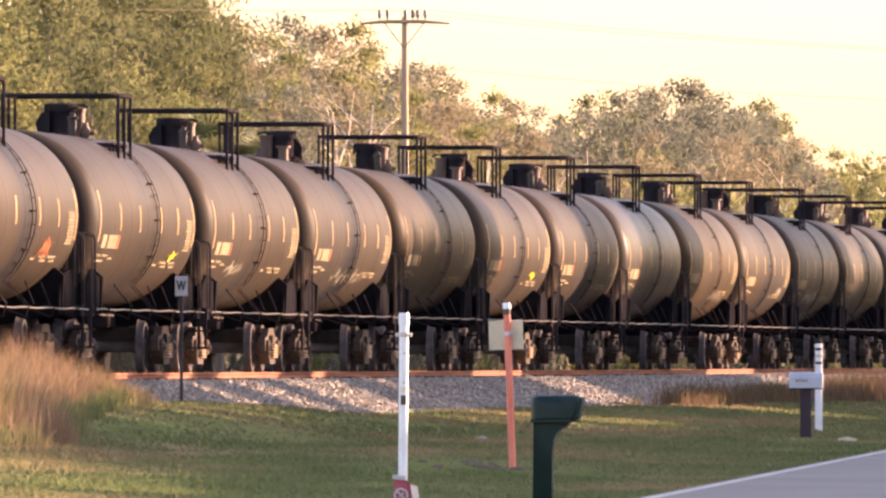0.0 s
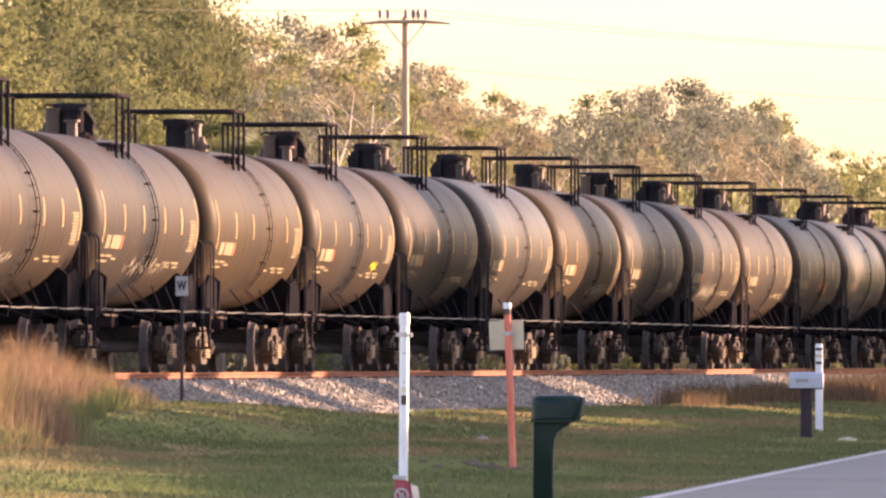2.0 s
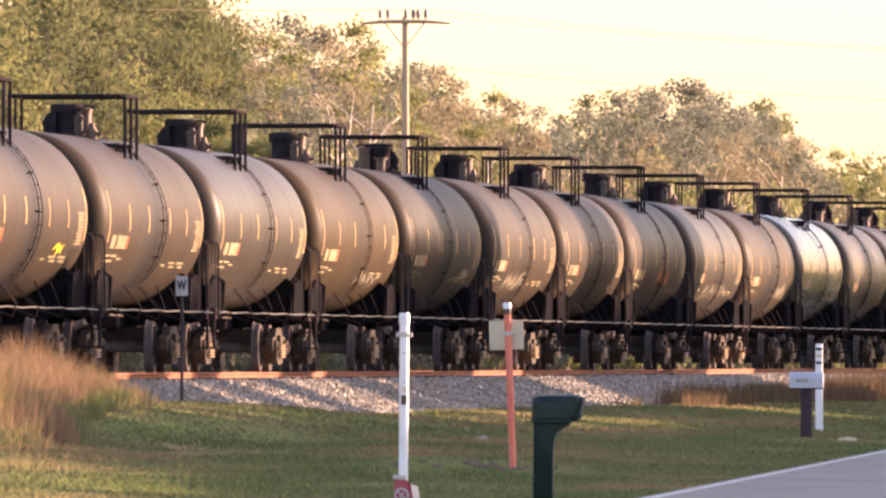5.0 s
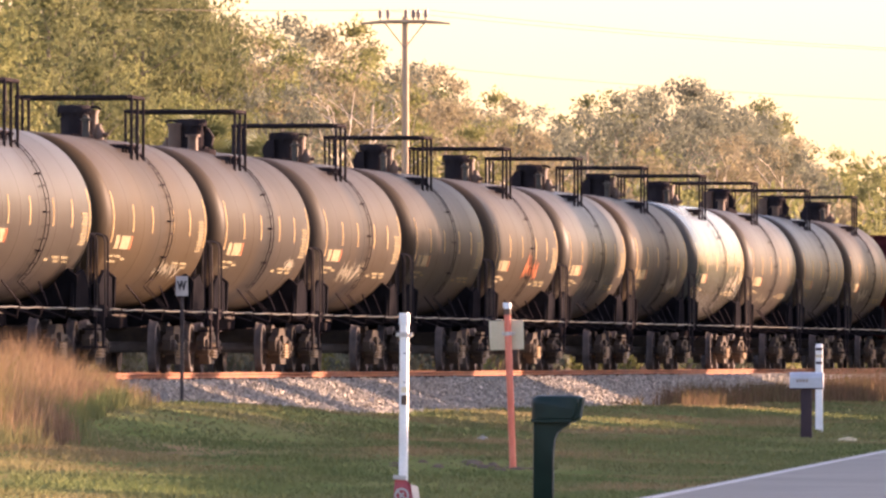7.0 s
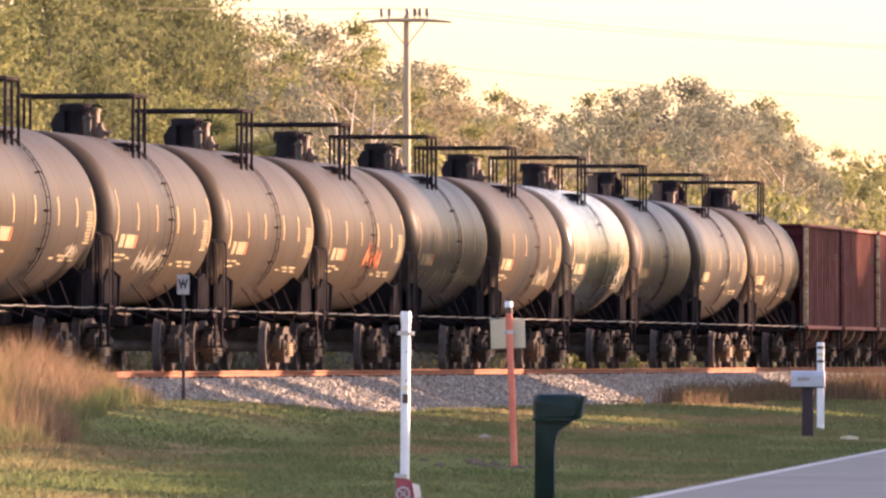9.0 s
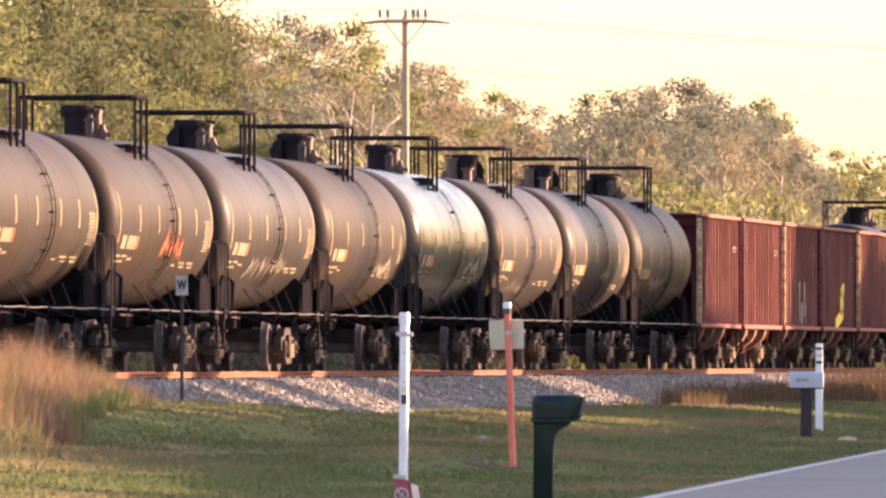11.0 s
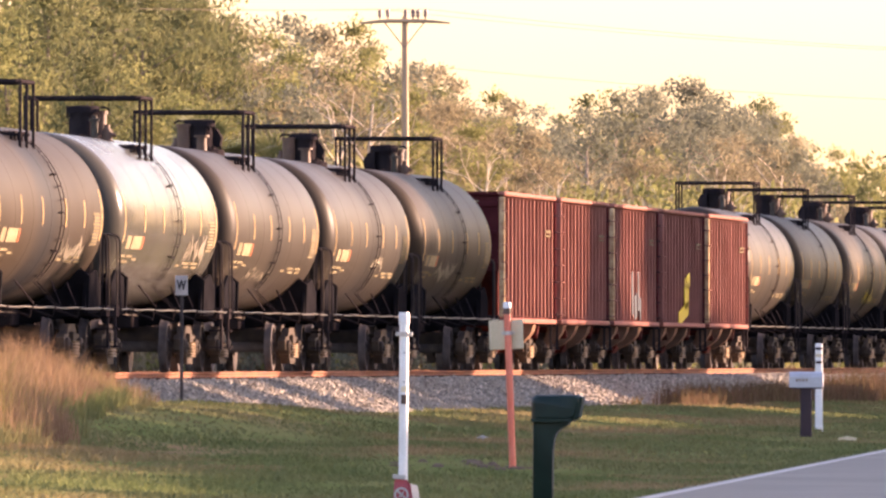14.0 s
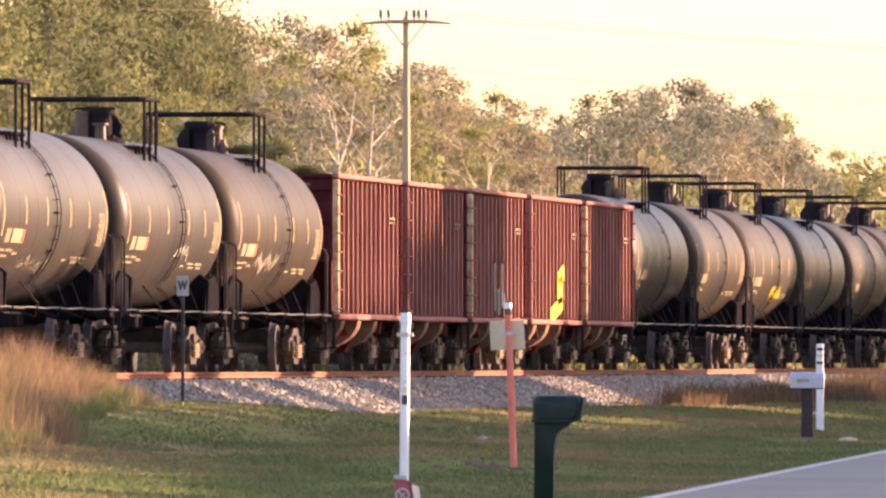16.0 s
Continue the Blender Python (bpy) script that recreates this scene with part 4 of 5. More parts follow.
def white_marker():
    x, y = 16.24, 187.3
    m = new("marker_post")
    m.location, m.rotation_euler = (x, y, 0.05), (0, radians(0.4), 0)
    post = part("post", Shape().turn([(-0.3, 0.05), (1.86, 0.05), (1.86, 0.0)], "z", (0, 0, 0), 20), WHITE_PVC, m, smooth=True)
    part("cap", Shape().turn([(1.84, 0.05), (1.84, 0.058), (1.94, 0.058), (1.965, 0.05), (1.965, 0.0)], "z", (0, 0, 0), 20), WHITE_PVC, m, smooth=True)
    clamp(m, 1.73, 0.05)
    for z in (1.53, 1.22):
        part("screw_hole", Shape().turn([(-0.058, 0.0), (-0.058, 0.008), (-0.045, 0.008)], "y", (0.01, 0, z), 8), INK, m)
    part("sticker", Shape().box((0.005, -0.05, 1.03), (0.062, 0.012, 0.10)), RUST, m, "small red-brown sticker")
    part("sticker", Shape().box((0.005, -0.05, 1.14), (0.06, 0.012, 0.06)), SIGN_BACK, m, "small faded sticker")
    tagged(m, "white plastic pipeline marker post in the grass", "marker post")
    # the fallen sign that leans on the foot of the post
    f = new("fallen_sign")
    f.location = (x + 0.03, y - 0.12, ground_z(x, y) + 0.0)
    s = Shape().add([(-0.13, 0, -0.02), (0.10, -0.02, -0.05), (0.06, 0.0, 0.20), (0.01, 0.05, 0.25), (-0.11, 0.03, 0.27),
                     (-0.13, 0.012, -0.02), (0.10, -0.008, -0.05), (0.06, 0.012, 0.20), (0.01, 0.062, 0.25), (-0.11, 0.042, 0.27)],
                    [(0, 1, 2, 3, 4), (9, 8, 7, 6, 5), (0, 5, 6, 1), (1, 6, 7, 2), (2, 7, 8, 3), (3, 8, 9, 4), (4, 9, 5, 0)])
    part("plate", s, SIGN_RED, f)
    s = Shape().add([(0.06, 0.0, 0.20), (0.10, -0.02, -0.05), (0.17, 0.06, -0.04), (0.13, 0.08, 0.18), (0.06, 0.012, 0.20), (0.10, -0.008, -0.05), (0.17, 0.072, -0.04), (0.13, 0.092, 0.18)],
                    [(0, 1, 2, 3), (7, 6, 5, 4), (0, 4, 5, 1), (1, 5, 6, 2), (2, 6, 7, 3), (3, 7, 4, 0)])
    part("bent_edge", s, SIGN_WHITE, f, "pale bent edge of the plate")
    ring = Shape()
    for i in range(20):
        a0, a1 = 2 * math.pi * i / 20, 2 * math.pi * (i + 1) / 20
        q = [(r * math.cos(a), r * math.sin(a)) for a in (a0, a1) for r in (0.058, 0.080)]
        ring.add([(p[0] - 0.035, -0.014 - 0.03 * p[0], p[1] + 0.085) for p in q], [(0, 1, 3, 2)])
    ring.box((-0.035, -0.014, 0.085), (0.13, 0.006, 0.020), pose(0, 0, 0, 0, 45, 0))
    ring.box((-0.035, -0.014, 0.085), (0.07, 0.006, 0.018), pose(0, 0, 0, 0, -50, 0))
    part("symbol", ring, SIGN_WHITE, f, "white ring symbol with a slash")
    part("strap", Shape().box((-0.06, 0.0, 0.275), (0.14, 0.03, 0.05), pose(0, 0, 0, 0, 5, 0), 0.005), SIGN_WHITE, f)
    tagged(f, "bent maroon warning sign leaning at the post's foot", "sign")


def orange_marker():
    x, y = 13.5, 231.8
    z = ground_z(x, y)
    m = new("marker_post")
    m.location, m.rotation_euler = (x, y, z), (0, radians(-2.1), 0)
    h = 1.5 + 103 / 133 - z
    part("post", Shape().turn([(-0.1, 0.046), (h - 0.07, 0.046), (h - 0.07, 0.0)], "z", (0, 0, 0), 16), ORANGE_PVC, m, smooth=True)
    part("band", Shape().turn([(h - 0.16, 0.046), (h - 0.16, 0.05), (h - 0.08, 0.05), (h - 0.08, 0.046)], "z", (0, 0, 0), 16), RUST, m, "dark brown band")
    part("cap", Shape().turn([(h - 0.08, 0.046), (h - 0.08, 0.054), (h - 0.015, 0.054), (h, 0.045), (h, 0.0)], "z", (0, 0, 0), 16), WHITE_PVC, m, "white cap", True)
    part("sign_plate", Shape().box((-0.02, 0.062, h - 0.43), (0.44, 0.012, 0.39), bevel=0.004).box((-0.245, 0.055, h - 0.43), (0.02, 0.03, 0.39)), SIGN_BACK, m, "cream back of a bolted sign")
    clamp(m, h - 0.41, 0.046)
    tagged(m, "faded orange plastic marker post with a cream sign plate", "marker post")


def small_marker():
    x, y = 10.65, 330.4
    m = new("marker_post")
    m.location = (x, y, ground_z(x, y))
    h = 1.5 + 30 / 93 - ground_z(x, y)
    part("post", Shape().box((0, 0, h / 2 - 0.05), (0.14, 0.06, h + 0.1), bevel=0.015), WHITE_PVC, m)
    for k in range(3):
        part("sticker", Shape().box((0.0, -0.034, h - 0.10 - 0.13 * k), (0.12, 0.008, 0.05)), (DARK_POST, SIGN_BACK, DARK_POST)[k], m, "dark stripe")
    tagged(m, "white flat marker post with dark stripes near the roadside", "marker post")


def whistle_sign():
    x, y, k = 3.14, 286.9, 107.0
    z0 = min(ground_z(x, y), 0.8)
    m = new("whistle_sign")
    m.location = (x, y, 0)
    top, bot = 1.5 + 150 / k, 1.5 + 115 / k
    part("post", Shape().box((0, 0.03, (z0 + top) / 2 - 0.1), (0.055, 0.04, top - z0 + 0.1), bevel=0.008), SIGN_POST, m)
    part("plate", Shape().box((0, 0, (top + bot) / 2), (0.205, 0.012, top - bot), bevel=0.005), SIGN_WHITE, m, "dusty white plate")
    cu = bpy.data.curves.new("letter", "FONT")
    cu.body, cu.size, cu.extrude, cu.offset, cu.align_x, cu.align_y = "W", 0.195, 0.002, 0.011, "CENTER", "CENTER"
    cu.materials.append(INK)
    ob = new("letter", cu)
    ob.parent, ob.scale, ob.location, ob.rotation_euler = m, (0.72, 1.05, 1), (0, -0.010, (top + bot) / 2), (radians(90), 0, 0)
    tagged(m, "white railway whistle sign with a black W", "sign")


def green_mailbox():
    x, y, k = 18.2, 182.0, 170.0
    g = ground_z(x, y)
    m = new("mailbox")
    m.location = (x, y, g)

    def q(u, v):
        return ((u - 961) / k, 1.5 + (640 - v) / k - g)
    box = soft_slab([q(*p) for p in ((943, 716), (945, 706), (952, 701), (1026, 701), (1032, 705), (1032, 714), (1028, 730), (1024, 741), (1016, 747), (943, 747))], -0.17, 0.17, 0.06)
    part("box", box, GREEN_BOX, m, smooth=True)
    part("door", soft_slab([q(*p) for p in ((1024, 704), (1034, 704), (1033, 716), (1028, 742), (1018, 747))], -0.15, 0.15, 0.02), GREEN_BOX, m, "dark green door lip")
    post = soft_slab([q(*p) for p in ((945, 744), (1014, 744), (1008, 752), (997, 758), (988, 766), (983, 778), (980, 800), (979, 930), (944, 930))], -0.10, 0.10, 0.025)
    part("post", post, GREEN_BOX, m, smooth=True)
    part("rim", soft_slab([q(*p) for p in ((942, 743), (1020, 743), (1016, 749), (942, 749))], -0.178, 0.178, 0.01), GREEN_BOX, m)
    tagged(m, "dark green plastic mailbox on its moulded post", "mailbox")


def grey_mailbox():
    x, y, k = 12.02, 307.7, 100.0
    g = ground_z(x, y)
    m = new("mailbox")
    m.location = (x, y, g)
    zt, zb = 1.5 - 20 / k - g, 1.5 - 48 / k - g
    o = [(-0.12, zb), (0.12, zb), (0.12, zt - 0.1), (0.09, zt - 0.03), (0.04, zt), (-0.04, zt), (-0.09, zt - 0.03), (-0.12, zt - 0.1)]
    s = Shape().slab([(p, r) for p, r in o], "x", -0.29, 0.28)
    part("box", s, GREY_BOX, m)
    part("door", Shape().slab([(p * 1.06, zb + (r - zb) * 1.02) for p, r in o], "x", 0.28, 0.30), GREY_BOX, m)
    part("base_board", Shape().box((0, 0, zb - 0.012), (0.56, 0.2, 0.025)), DARK_POST, m)
    for i in range(4):
        part("number_bar", Shape().box((-0.15 + 0.055 * i, -0.122, zb + 0.13), (0.034, 0.008, 0.05)), PORCELAIN, m)
    part("post", Shape().box((0.0, 0, zb / 2 - 0.06), (0.2, 0.14, zb + 0.1), bevel=0.012), DARK_POST, m, "dark brown timber post")
    tagged(m, "grey metal mailbox on a dark timber post", "mailbox")


# ---- utility line ----
def utility_pole(x, y):
    g = ground_z(x, y)
    m = new("utility_pole")
    m.location = (x, y, g)
    h = 11.65 - g
    part("pole", Shape().tube([(0, 0, -0.3), (0, 0, 4), (0, 0, h)], [0.15, 0.13, 0.095], 14), POLE_WOOD, m, smooth=True)
    za = h - 0.15
    for y in (-0.13, 0.13):
        arm = [(-1.32, y, za - 0.05), (-0.95, y, za - 0.015), (-0.5, y, za + 0.01), (0.5, y, za + 0.01), (0.95, y, za - 0.015), (1.32, y, za - 0.05)]
        part("crossarm", Shape().tube(arm, [0.028, 0.045, 0.058, 0.058, 0.045, 0.028], 8), POLE_WOOD, m)
    for d in (-1, 1):
        part("brace", Shape().box((d * 0.3, -0.2, za - 0.4), (0.035, 0.012, 0.95), pose(0, 0, 0, 0, d * 38, 0)), PORCELAIN, m)
    for px in (-0.73, -0.5, 0.03, 0.25, 0.4, 0.62):
        s = Shape().turn([(za + 0.06, 0.02), (za + 0.12, 0.02), (za + 0.12, 0.07), (za + 0.16, 0.05), (za + 0.18, 0.075), (za + 0.24, 0.05), (za + 0.26, 0.07), (za + 0.36, 0.045), (za + 0.38, 0.0)], "z", (px, -0.13, 0), 10)
        part("insulator", s, PORCELAIN, m, "brown-grey insulator")
    tagged(m, "weathered wooden utility pole with a crossarm of insulators", "utility pole", "poles of the line")
    return za + g


def build_line():
    a, b = (-14.2, 509.8), (10.7, 590.0)
    z = utility_pole(*a)
    utility_pole(*b)
    back = (a[0] - 24, a[1] - 78)
    utility_pole(*back)
    for p, q in ((a, b), (back, a)):
        for dx, dz in ((-0.73, 0.36), (0.62, 0.36), (0.0, -1.25))[:3 if p is a else 2]:
            pts = []
            for i in range(17):
                t = i / 16
                pts.append((p[0] + dx + (q[0] - p[0]) * t, p[1] + (q[1] - p[1]) * t, z + dz - 4 * 0.5 * t * (1 - t)))
            tagged(part("power_line", Shape().tube(pts, 0.009, 5), WIRE), "thin sagging power line between wooden poles", "power line", "wires of the line")


def litter(x, y, s, label, name, material):
    m = part(name, s, material)
    m.location = (x, y, ground_z(x, y))
    tagged(m, label, name.replace("_", " "))


build_stones()
build_grass()
litter(9.3, 273.8, Shape().slab([(-0.09, 0.0), (0.08, 0.01), (0.10, 0.06), (0.02, 0.10), (-0.06, 0.07)], "y", -0.05, 0.05), "small pale scrap of paper on the grass", "paper_scrap", SIGN_WHITE)
litter(13.0, 304.0, Shape().slab([(-0.16, 0.0), (0.15, 0.0), (0.17, 0.04), (0.0, 0.075), (-0.15, 0.045)], "y", -0.06, 0.06), "flat pale stone in the roadside grass", "flat_stone", SIGN_BACK)
litter(3.45, 370.6, Shape().tube([(-0.2, 0, 0.05), (0.0, 0.1, 0.09), (0.22, 0.1, 0.06), (0.3, 0.12, 0.12)], [0.03, 0.025, 0.02, 0.01], 6).tube([(0.0, 0.1, 0.09), (0.12, 0.0, 0.17)], [0.015, 0.006], 5), "dark fallen branch at the ballast edge", "fallen_branch", BARK_D)
clods = random.Random(12)
for i in range(14):
    a, r = clods.uniform(0, 6.28), clods.random() ** 0.6
    q = Shape()
    w, h = clods.uniform(0.07, 0.24), clods.uniform(0.02, 0.055)
    q.turn([(-0.03, w), (h * 0.45, w * clods.uniform(0.7, 0.95)), (h, w * clods.uniform(0.3, 0.5)), (h * 1.05, 0.0)], "z", (0, 0, 0), 7)
    litter(12.75 + 0.95 * math.cos(a) * r, 230.5 + 5.5 * math.sin(a) * r, q, "dark clod of dug earth by the marker post", "earth_clod", EARTH)
white_marker()
orange_marker()
small_marker()
whistle_sign()
green_mailbox()
grey_mailbox()
build_line()


# ---- trees ----
def leaf_cloud(rnd, centres, count, leaf, flat=0.75):
    """Leaves round clump centres (x, y, z, radius), as arrays of quads."""
    C = np.array(centres)
    w = C[:, 3] ** 2
    pick = rnd.choice(len(C), count, p=w / w.sum())
    d = rnd.normal(0, 1, (count, 3))
    d /= np.linalg.norm(d, axis=1)[:, None]
    r = rnd.random(count) ** 0.45
    P = C[pick, :3] + d * (C[pick, 3] * r)[:, None] * np.array([1, 1, flat])
    u = rnd.normal(0, 1, (count, 3)) + np.array([0, 0, -0.4])
    u /= np.linalg.norm(u, axis=1)[:, None]
    w = np.cross(u, rnd.normal(0, 1, (count, 3)))
    w /= np.linalg.norm(w, axis=1)[:, None]
    s = (leaf * rnd.uniform(0.6, 1.4, count))[:, None]
    V = np.stack([P - u * s, P + w * s * 0.42, P + u * s, P - w * s * 0.42], 1).reshape(-1, 3)
    k = 4 * np.arange(count)
    return V, np.stack([k, k + 1, k + 2, k + 3], 1)


def tree_kind(seed, h, spread, low, clumps, leaves, leaf, size, bark, green, lean=0.0, gap=1.0, thick=1.0):
    """Trunk with limbs as one mesh, crown as another, for a tree h high."""
    rnd = random.Random(seed)
    wood, centres = Shape(), []
    trunk = [(lean * h * t * t + 0.12 * h * 0.1 * math.sin(5 * t + seed), 0.10 * math.sin(4 * t + seed * 2), h * 0.86 * t) for t in (0, 0.2, 0.4, 0.6, 0.8, 1)]
    r0 = (0.015 * h + 0.04) * thick
    wood.tube(trunk, [r0 * (1 - 0.82 * i / 5) for i in range(6)], 8)
    for i in range(clumps):
        t = low + (0.97 - low) * (i + rnd.random()) / clumps
        k = min(4, int(t * 5))
        f = t * 5 - k
        o = Vector(trunk[k]).lerp(Vector(trunk[k + 1]), min(1, f))
        a = i * 2.4 + rnd.uniform(-0.6, 0.6)
        reach = spread * (0.35 + 0.65 * rnd.random()) * (0.35 + math.sin(math.pi * min(1, max(0.08, (t - low * 0.7) / (1.06 - low * 0.7)))) ** 0.7 * 0.8)
        tip = o + Vector((math.cos(a) * reach, math.sin(a) * reach, reach * rnd.uniform(0.25, 0.75) + 0.3))
        mid = o.lerp(tip, 0.5) + Vector((rnd.uniform(-.2, .2), rnd.uniform(-.2, .2), 0.12 * reach))
        rb = r0 * (1 - 0.8 * t) * 0.55
        wood.tube([o, mid, tip], [rb, rb * 0.6, 0.012], 5)
        for j in range(2):
            e = tip + Vector((rnd.gauss(0, 0.4), rnd.gauss(0, 0.4), rnd.gauss(0.15, 0.3))) * size * 1.3
            wood.tube([mid.lerp(tip, 0.4 + 0.3 * j), e], [rb * 0.4, 0.01], 4)
            centres.append((e.x, e.y, min(e.z, h - size * 0.4), size * rnd.uniform(0.45, 0.95) * gap))
        centres.append((tip.x, tip.y, min(tip.z, h - size * 0.5), size * rnd.uniform(0.7, 1.25)))
    top = trunk[-1]
    for j in range(4):
        centres.append((top[0] + rnd.gauss(0, 0.5) * size, top[1] + rnd.gauss(0, 0.5) * size, h - size * rnd.uniform(0.5, 1.0), size * rnd.uniform(0.5, 0.9)))
    V, F = leaf_cloud(np.random.default_rng(seed), centres, leaves, leaf)
    return wood.mesh("trunk", bark, True), cloud("crown", V, F, green), h


def bush_kind(seed, h, spread, leaves, leaf, green):
    rnd = random.Random(seed)
    wood, centres = Shape(), []
    for i in range(16):
        a, reach = rnd.uniform(0, 6.28), spread * rnd.random() ** 0.6
        z = h * rnd.uniform(0.25, 0.85) * (1.05 - 0.45 * reach / spread)
        e = Vector((math.cos(a) * reach, math.sin(a) * reach, z))
        wood.tube([(0.1 * math.cos(a), 0.1 * math.sin(a), -0.1), e * 0.6 + Vector((0, 0, z * 0.1)), e], [0.05, 0.03, 0.01], 4)
        centres.append((e.x, e.y, e.z, spread * rnd.uniform(0.22, 0.42)))
    V, F = leaf_cloud(np.random.default_rng(seed), centres, leaves, leaf)
    return wood.mesh("stem", BARK_D, True), cloud("foliage", V, F, green), h


def put_tree(kind, x, y, h, turn, label, group, wide=1.0):
    wood, crown, h0 = kind
    t = new("bush" if wood.name.startswith("stem") else "tree")
    k = h / h0
    t.location, t.rotation_euler, t.scale = (x, y, ground_z(x, y) - 0.05), (0, 0, turn), (k * wide, k * wide, k)
    part(wood.name.split(".")[0], wood, None, t)
    part(crown.name.split(".")[0], crown, None, t)
    return tagged(t, label, "bush" if t.name.startswith("bush") else "tree", group)


BROAD = [tree_kind(1, 12, 2.3, 0.16, 30, 10500, 0.092, 0.95, BARK_D, LEAF_A), tree_kind(2, 12, 1.9, 0.18, 28, 9500, 0.092, 0.85, BARK_D, LEAF_A, 0.03),
         tree_kind(3, 12, 2.4, 0.18, 30, 10500, 0.092, 0.95, BARK_D, LEAF_E)]
GUM = [tree_kind(11, 11, 1.3, 0.34, 18, 7000, 0.072, 0.72, BARK, LEAF_C, 0.03, 0.9), tree_kind(12, 11, 1.15, 0.40, 15, 6000, 0.072, 0.70, BARK, LEAF_B, -0.03, 0.9),
       tree_kind(13, 11, 1.4, 0.32, 19, 7200, 0.072, 0.72, BARK, LEAF_C, 0.02, 0.9), tree_kind(14, 11, 1.0, 0.44, 14, 5400, 0.072, 0.66, BARK, LEAF_A, 0.01, 0.9)]
ROUND = [tree_kind(21, 11, 1.6, 0.28, 22, 8200, 0.078, 0.78, BARK, LEAF_B), tree_kind(22, 11, 1.4, 0.30, 20, 7400, 0.078, 0.74, BARK, LEAF_E, 0.03), tree_kind(23, 11, 1.55, 0.28, 20, 7600, 0.078, 0.74, BARK, LEAF_B, -0.02)]
SNAG = [tree_kind(51, 8, 1.7, 0.30, 17, 500, 0.07, 0.5, BARK_PALE, LEAF_C, 0.05, 0.7, 0.75), tree_kind(52, 8, 1.3, 0.35, 14, 500, 0.07, 0.5, BARK_PALE, LEAF_C, -0.06, 0.7, 0.7)]
BUSH = [bush_kind(31, 4, 2.3, 4000, 0.088, LEAF_A), bush_kind(32, 4, 2.1, 3800, 0.088, LEAF_C), bush_kind(33, 4, 2.4, 4000, 0.088, LEAF_B)]


def place(px, top, w, kinds, label, wide, rnd):
    """Where the line of sight at that bearing meets the strip at w beside the track; top gives the height."""
    y = 30664 * (33.8 - w) / (3600 - px)
    h = 1.5 + (640 - top) * y / 30664 - ground_z(w, y)
    put_tree(rnd.choice(kinds), w, y, h, rnd.uniform(0, 6.28), label, "trees behind the track", wide)


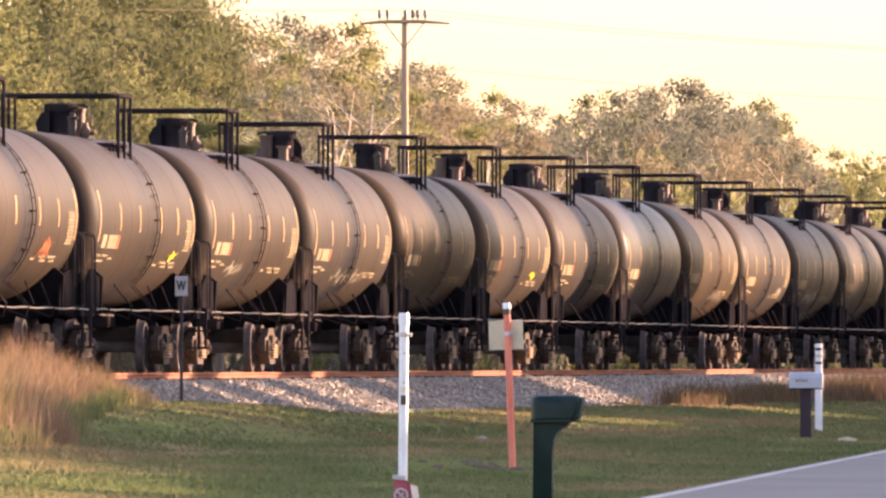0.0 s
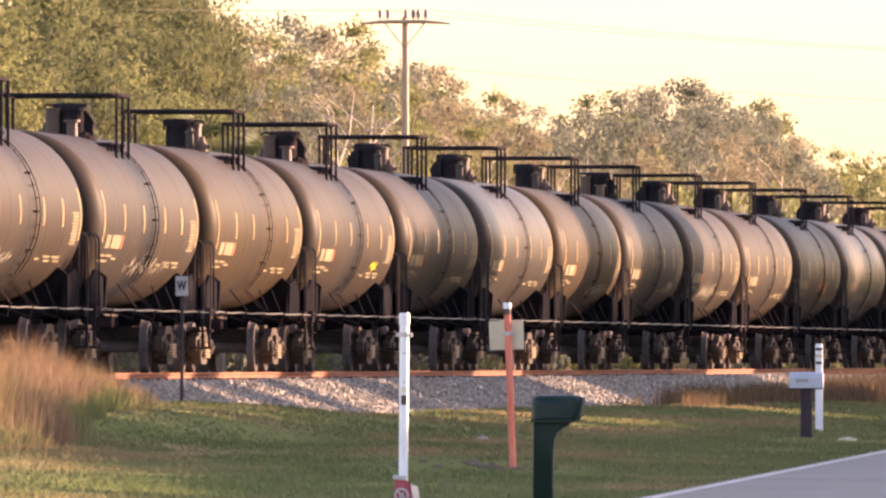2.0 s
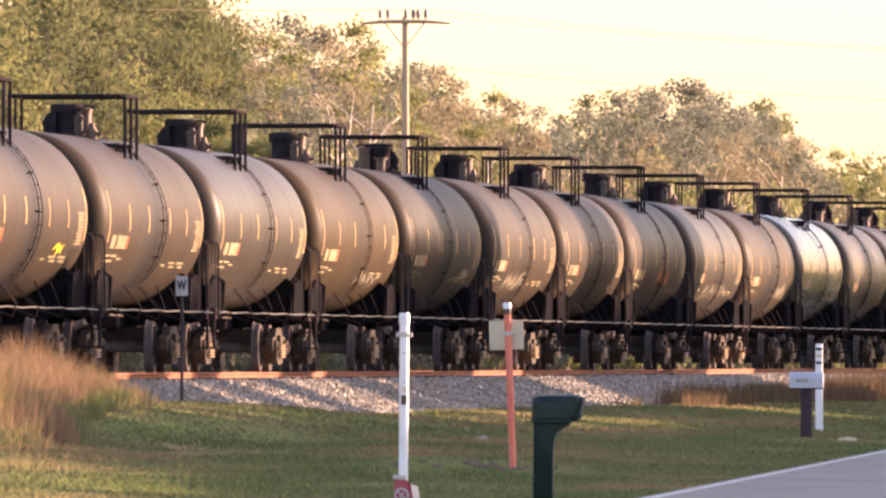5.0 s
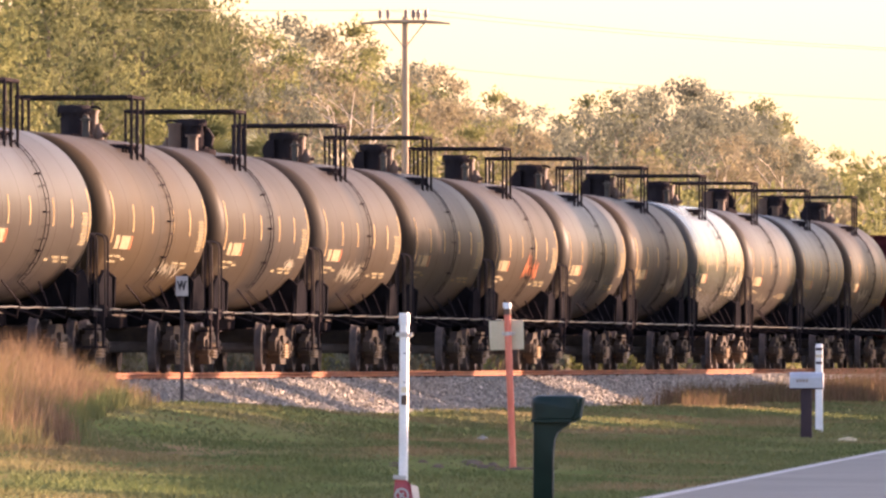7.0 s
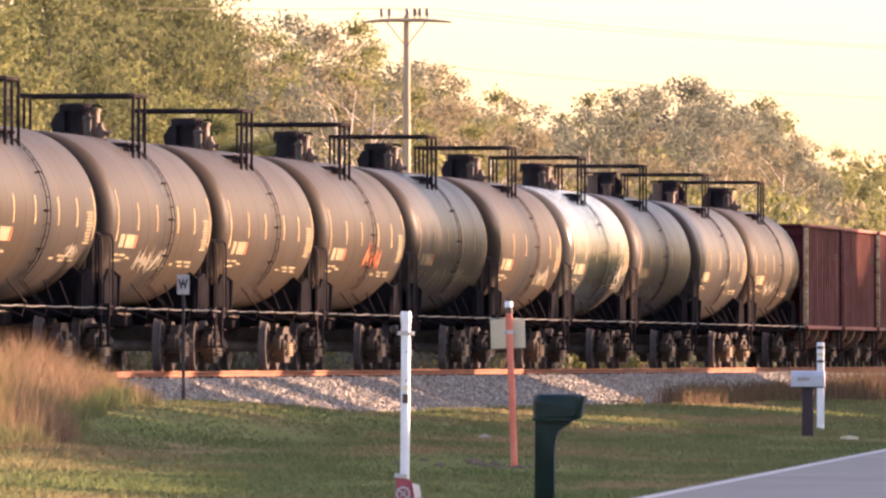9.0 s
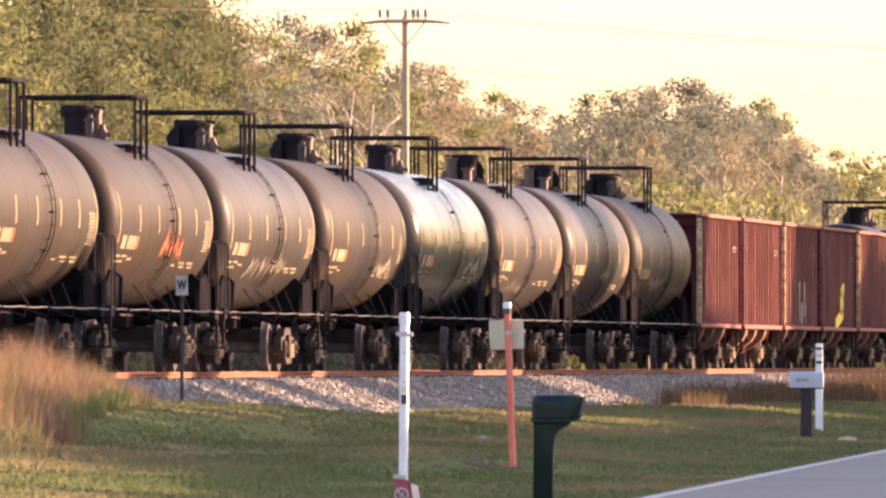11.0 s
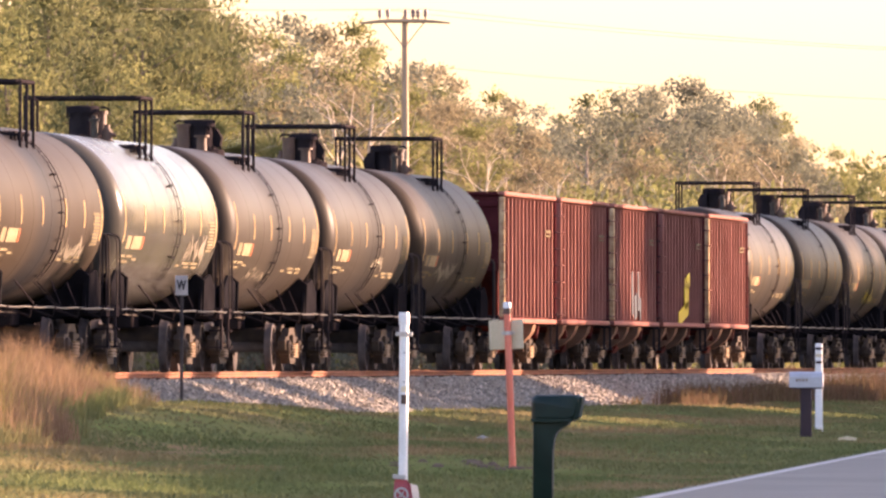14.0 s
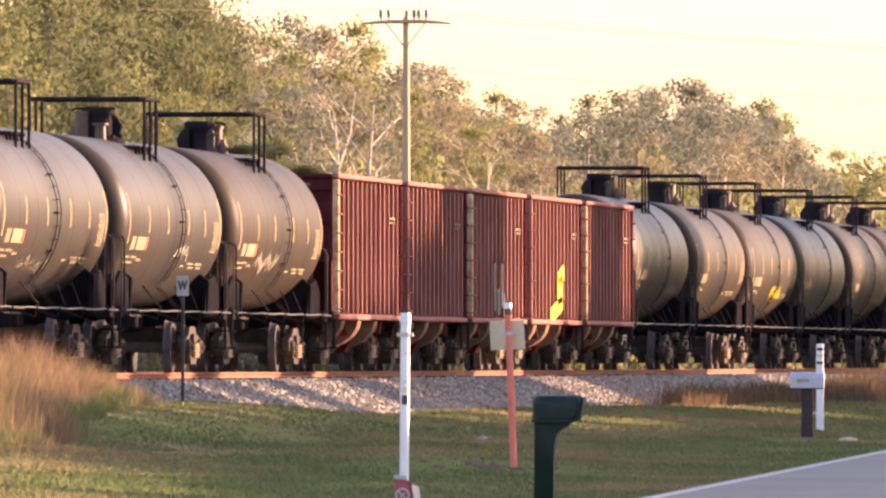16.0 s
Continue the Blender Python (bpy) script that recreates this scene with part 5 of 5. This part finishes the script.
def build_trees():
    rnd = random.Random(8)
    tall = "tall olive green broadleaf tree behind the railway"
    thin = "slender pale-trunked tree with thin brownish clumped crown"
    rounded = "grey-green rounded tree behind the railway"
    shrub = "low tangled olive and straw-coloured bush behind the track"
    for px, top, w in ((-60, -60, -17), (10, -40, -20), (70, -70, -18), (130, -40, -21), (190, -60, -18), (250, -40, -20), (300, -30, -21), (330, -8, -19), (345, -45, -20), (318, -50, -22), (385, 50, -21), (40, -60, -23), (105, -50, -24), (165, -60, -23), (225, -50, -24), (275, -60, -24), (0, 50, -14), (150, 70, -13), (80, 100, -15), (230, 100, -15)):
        place(px, top, w, BROAD[2:] if px > 220 and top < 0 else BROAD, tall, 0.85 if px < 280 else 0.6, rnd)
    for px, top, w in ((452, 8, -24), (428, 22, -21), (405, 70, -20), (475, 48, -23), (510, 78, -22), (555, 26, -27), (605, 26, -26), (580, 48, -28), (640, 56, -27), (672, 70, -26), (700, 96, -26), (735, 104, -27), (772, 106, -27)):
        place(px, top, w, GUM, thin, 1.0, rnd)
    for px, top, w in ((535, 130, -20), (610, 140, -22), (660, 150, -22), (715, 150, -24), (785, 165, -25), (810, 215, -25), (855, 152, -27), (885, 165, -26), (925, 176, -28), (945, 225, -25), (845, 215, -23), (470, 140, -19), (430, 150, -19), (372, 110, -17)):
        place(px, top, w, GUM, thin, 1.0, rnd)
    fill = random.Random(19)
    for px, top, w in ((440, 105, -25), (500, 125, -26), (545, 90, -29), (575, 125, -29), (620, 108, -29), (650, 120, -29), (685, 125, -29), (725, 132, -30), (755, 135, -30), (785, 128, -30), (800, 180, -29), (870, 190, -30), (910, 205, -30), (835, 235, -30)):
        place(px, top, w, ROUND[:2] + GUM[:1], thin, 0.9, fill)
    for px, top, w in ((1000, 205, -32), (1050, 152, -32), (1085, 150, -31), (1030, 180, -30), (1115, 185, -33), (1150, 140, -32), (1185, 128, -33), (1222, 130, -32), (1272, 154, -32), (1245, 185, -30), (1300, 175, -31), (1335, 164, -31), (1365, 188, -30)):
        place(px, top, w, ROUND, rounded, 1.0, rnd)
    for px, top, w in ((1395, 232, -30), (1430, 240, -30), (1480, 258, -31), (1525, 278, -30), (1585, 270, -31), (1640, 280, -31), (1410, 255, -28), (1555, 295, -28), (1310, 230, -27), (1130, 225, -27), (1210, 215, -28), (1260, 235, -27), (1370, 250, -27), (980, 235, -28)):
        place(px, top, w, ROUND + GUM, thin, 0.9, rnd)
    bare = random.Random(5)
    for px, top, w in ((1374, 248, -22), (648, 98, -17), (606, 110, -16), (842, 215, -20), (1290, 250, -22), (960, 262, -21)):
        place(px, top, w, SNAG, "pale bare-branched tree behind the railway", 1.0, bare)
    # understorey in three rows that rises from the field's edge
    px = -60
    while px < 1720:
        low = 150 + 90 * smoothstep(300, 900, px) + 40 * smoothstep(900, 1400, px) + 20 * smoothstep(1300, 1568, px)
        for w, d in ((-12 - 6 * smoothstep(200, 1000, px), 70), (-16 - 7 * smoothstep(200, 1000, px), 30), (-21 - 7 * smoothstep(200, 1000, px), 0), (-25 - 6 * smoothstep(200, 1000, px), -38)):
            place(px + rnd.uniform(-14, 14), low + d + rnd.uniform(-22, 28), w + rnd.uniform(-1, 1), BUSH, shrub, 0.75, rnd)
        px += 44 - 12 * smoothstep(300, 1200, px)


def palm(x, y, h):
    p = new("palm")
    p.location = (x, y, ground_z(x, y))
    part("trunk", Shape().tube([(0, 0, -0.2), (0.1, 0, h * 0.5), (0, 0, h - 1.2)], [0.2, 0.16, 0.15], 8), BARK_D, p)
    rnd = random.Random(3)
    s = Shape()
    for i in range(18):
        a, e = rnd.uniform(0, 6.28), rnd.uniform(-0.3, 1.2)
        d = Vector((math.cos(a) * math.cos(e), math.sin(a) * math.cos(e), math.sin(e)))
        c = Vector((0, 0, h - 1.1)) + d * 0.9
        u = d.cross(Vector((0, 0, 1))).normalized()
        for k in range(13):
            q = (k - 6) / 6 * 1.2
            v = (d * math.cos(q) + u * math.sin(q)) * 0.95
            n = v.cross(d.cross(u)).normalized() * 0.035
            s.add([c - n, c + n, c + v * 0.6 + n * 0.9, c + v + Vector((0, 0, -0.12)), c + v * 0.6 - n * 0.9], [(0, 1, 2, 3, 4)])
        s.tube([(0, 0, h - 1.2), c], 0.012, 3)
    part("fronds", s, FROND, p)
    tagged(p, "cabbage palm with fan-shaped fronds behind the tracks", "palm")


def build_shade_row():
    """Trees across the road, which shade the verge and parts of the track."""
    kinds = [tree_kind(41, 12, 3.0, 0.05, 24, 2500, 0.62, 1.5, BARK_D, LEAF_D), tree_kind(42, 12, 3.2, 0.05, 24, 2500, 0.62, 1.5, BARK_D, LEAF_D)]
    slim = [tree_kind(43, 12, 0.8, 0.04, 30, 2300, 0.40, 0.8, BARK_D, LEAF_D), tree_kind(44, 12, 0.75, 0.04, 30, 2300, 0.40, 0.8, BARK_D, LEAF_D)]
    rnd = random.Random(21)
    slant = 1 / math.tan(radians(SUN_AZ))
    drop = math.tan(radians(SUN_UP)) / math.sin(radians(SUN_AZ))
    s = 150.0                     # where the tree's shadow meets the near side of the train
    while s < 520:
        narrow = 286 < s < 480
        top = (-1.5 if s < 224 else -0.5) if s < 284 else 2.7 + 0.5 * noise.noise(Vector((s * 0.2, 0, 0)))
        for a, b, hh in ((344, 352, 4.2), (352, 363.5, 6.0), (388, 395, 5.8), (404, 420.5, 6.7), (452, 473, 6.5), (473, 505, 4.0), (298.2, 301.8, -1.5), (307, 311.2, -1.5), (315.6, 326.6, -1.3), (333, 335, -1.3), (366, 378.6, -1.3), (430, 448, -0.7)):
            if a <= s <= b:
                top = hh
        if s < 214:
            top = -2.1 - (214 - s) * 0.034
        x = 50 + rnd.uniform(-1.5, 1.5) * (0.3 if narrow else 1)
        h = top + (x - 1.5) * drop
        put_tree(rnd.choice(slim if narrow else kinds), x, s + (x - 1.5) * slant, h, rnd.uniform(0, 6.28), "dense roadside tree that shades the verge", "trees across the road", 12 / h if narrow else 1.0)
        s += 1.25 if narrow else (2.0 if s < 214 else 3.1)


build_trees()
palm(-9.5, 412, 6.9)
palm(-9.0, 422, 6.5)
build_shade_row()


def motions():
    for car, y in CARS:
        walk(car, [(t, pose(0, y - SPEED * t, RAILTOP)) for t in (0, 4, 8, 12, 16)])
    # the wheels roll: one wheelset of each seat on a truck is keyed, and its fellows share the keys
    seats = {}
    step = 1 / FPS
    for ob in [o for o in scene.objects if o.name.startswith("wheelset")]:
        seat = round(ob.location.y, 2)
        if seat not in seats:
            rows = []
            for i in range(int(16 * FPS) + 1):
                a = math.degrees(SPEED * i * step / 0.455)
                rows.append((i * step, pose(0, ob.location.y, 0.455, a % 360)))
            walk(ob, rows)
            seats[seat] = ob
        else:
            src = seats[seat].animation_data
            ob.rotation_mode = "QUATERNION"
            ob.animation_data_create()
            ob.animation_data.action = src.action
            ob.animation_data.action_slot = src.action_slot


motions()
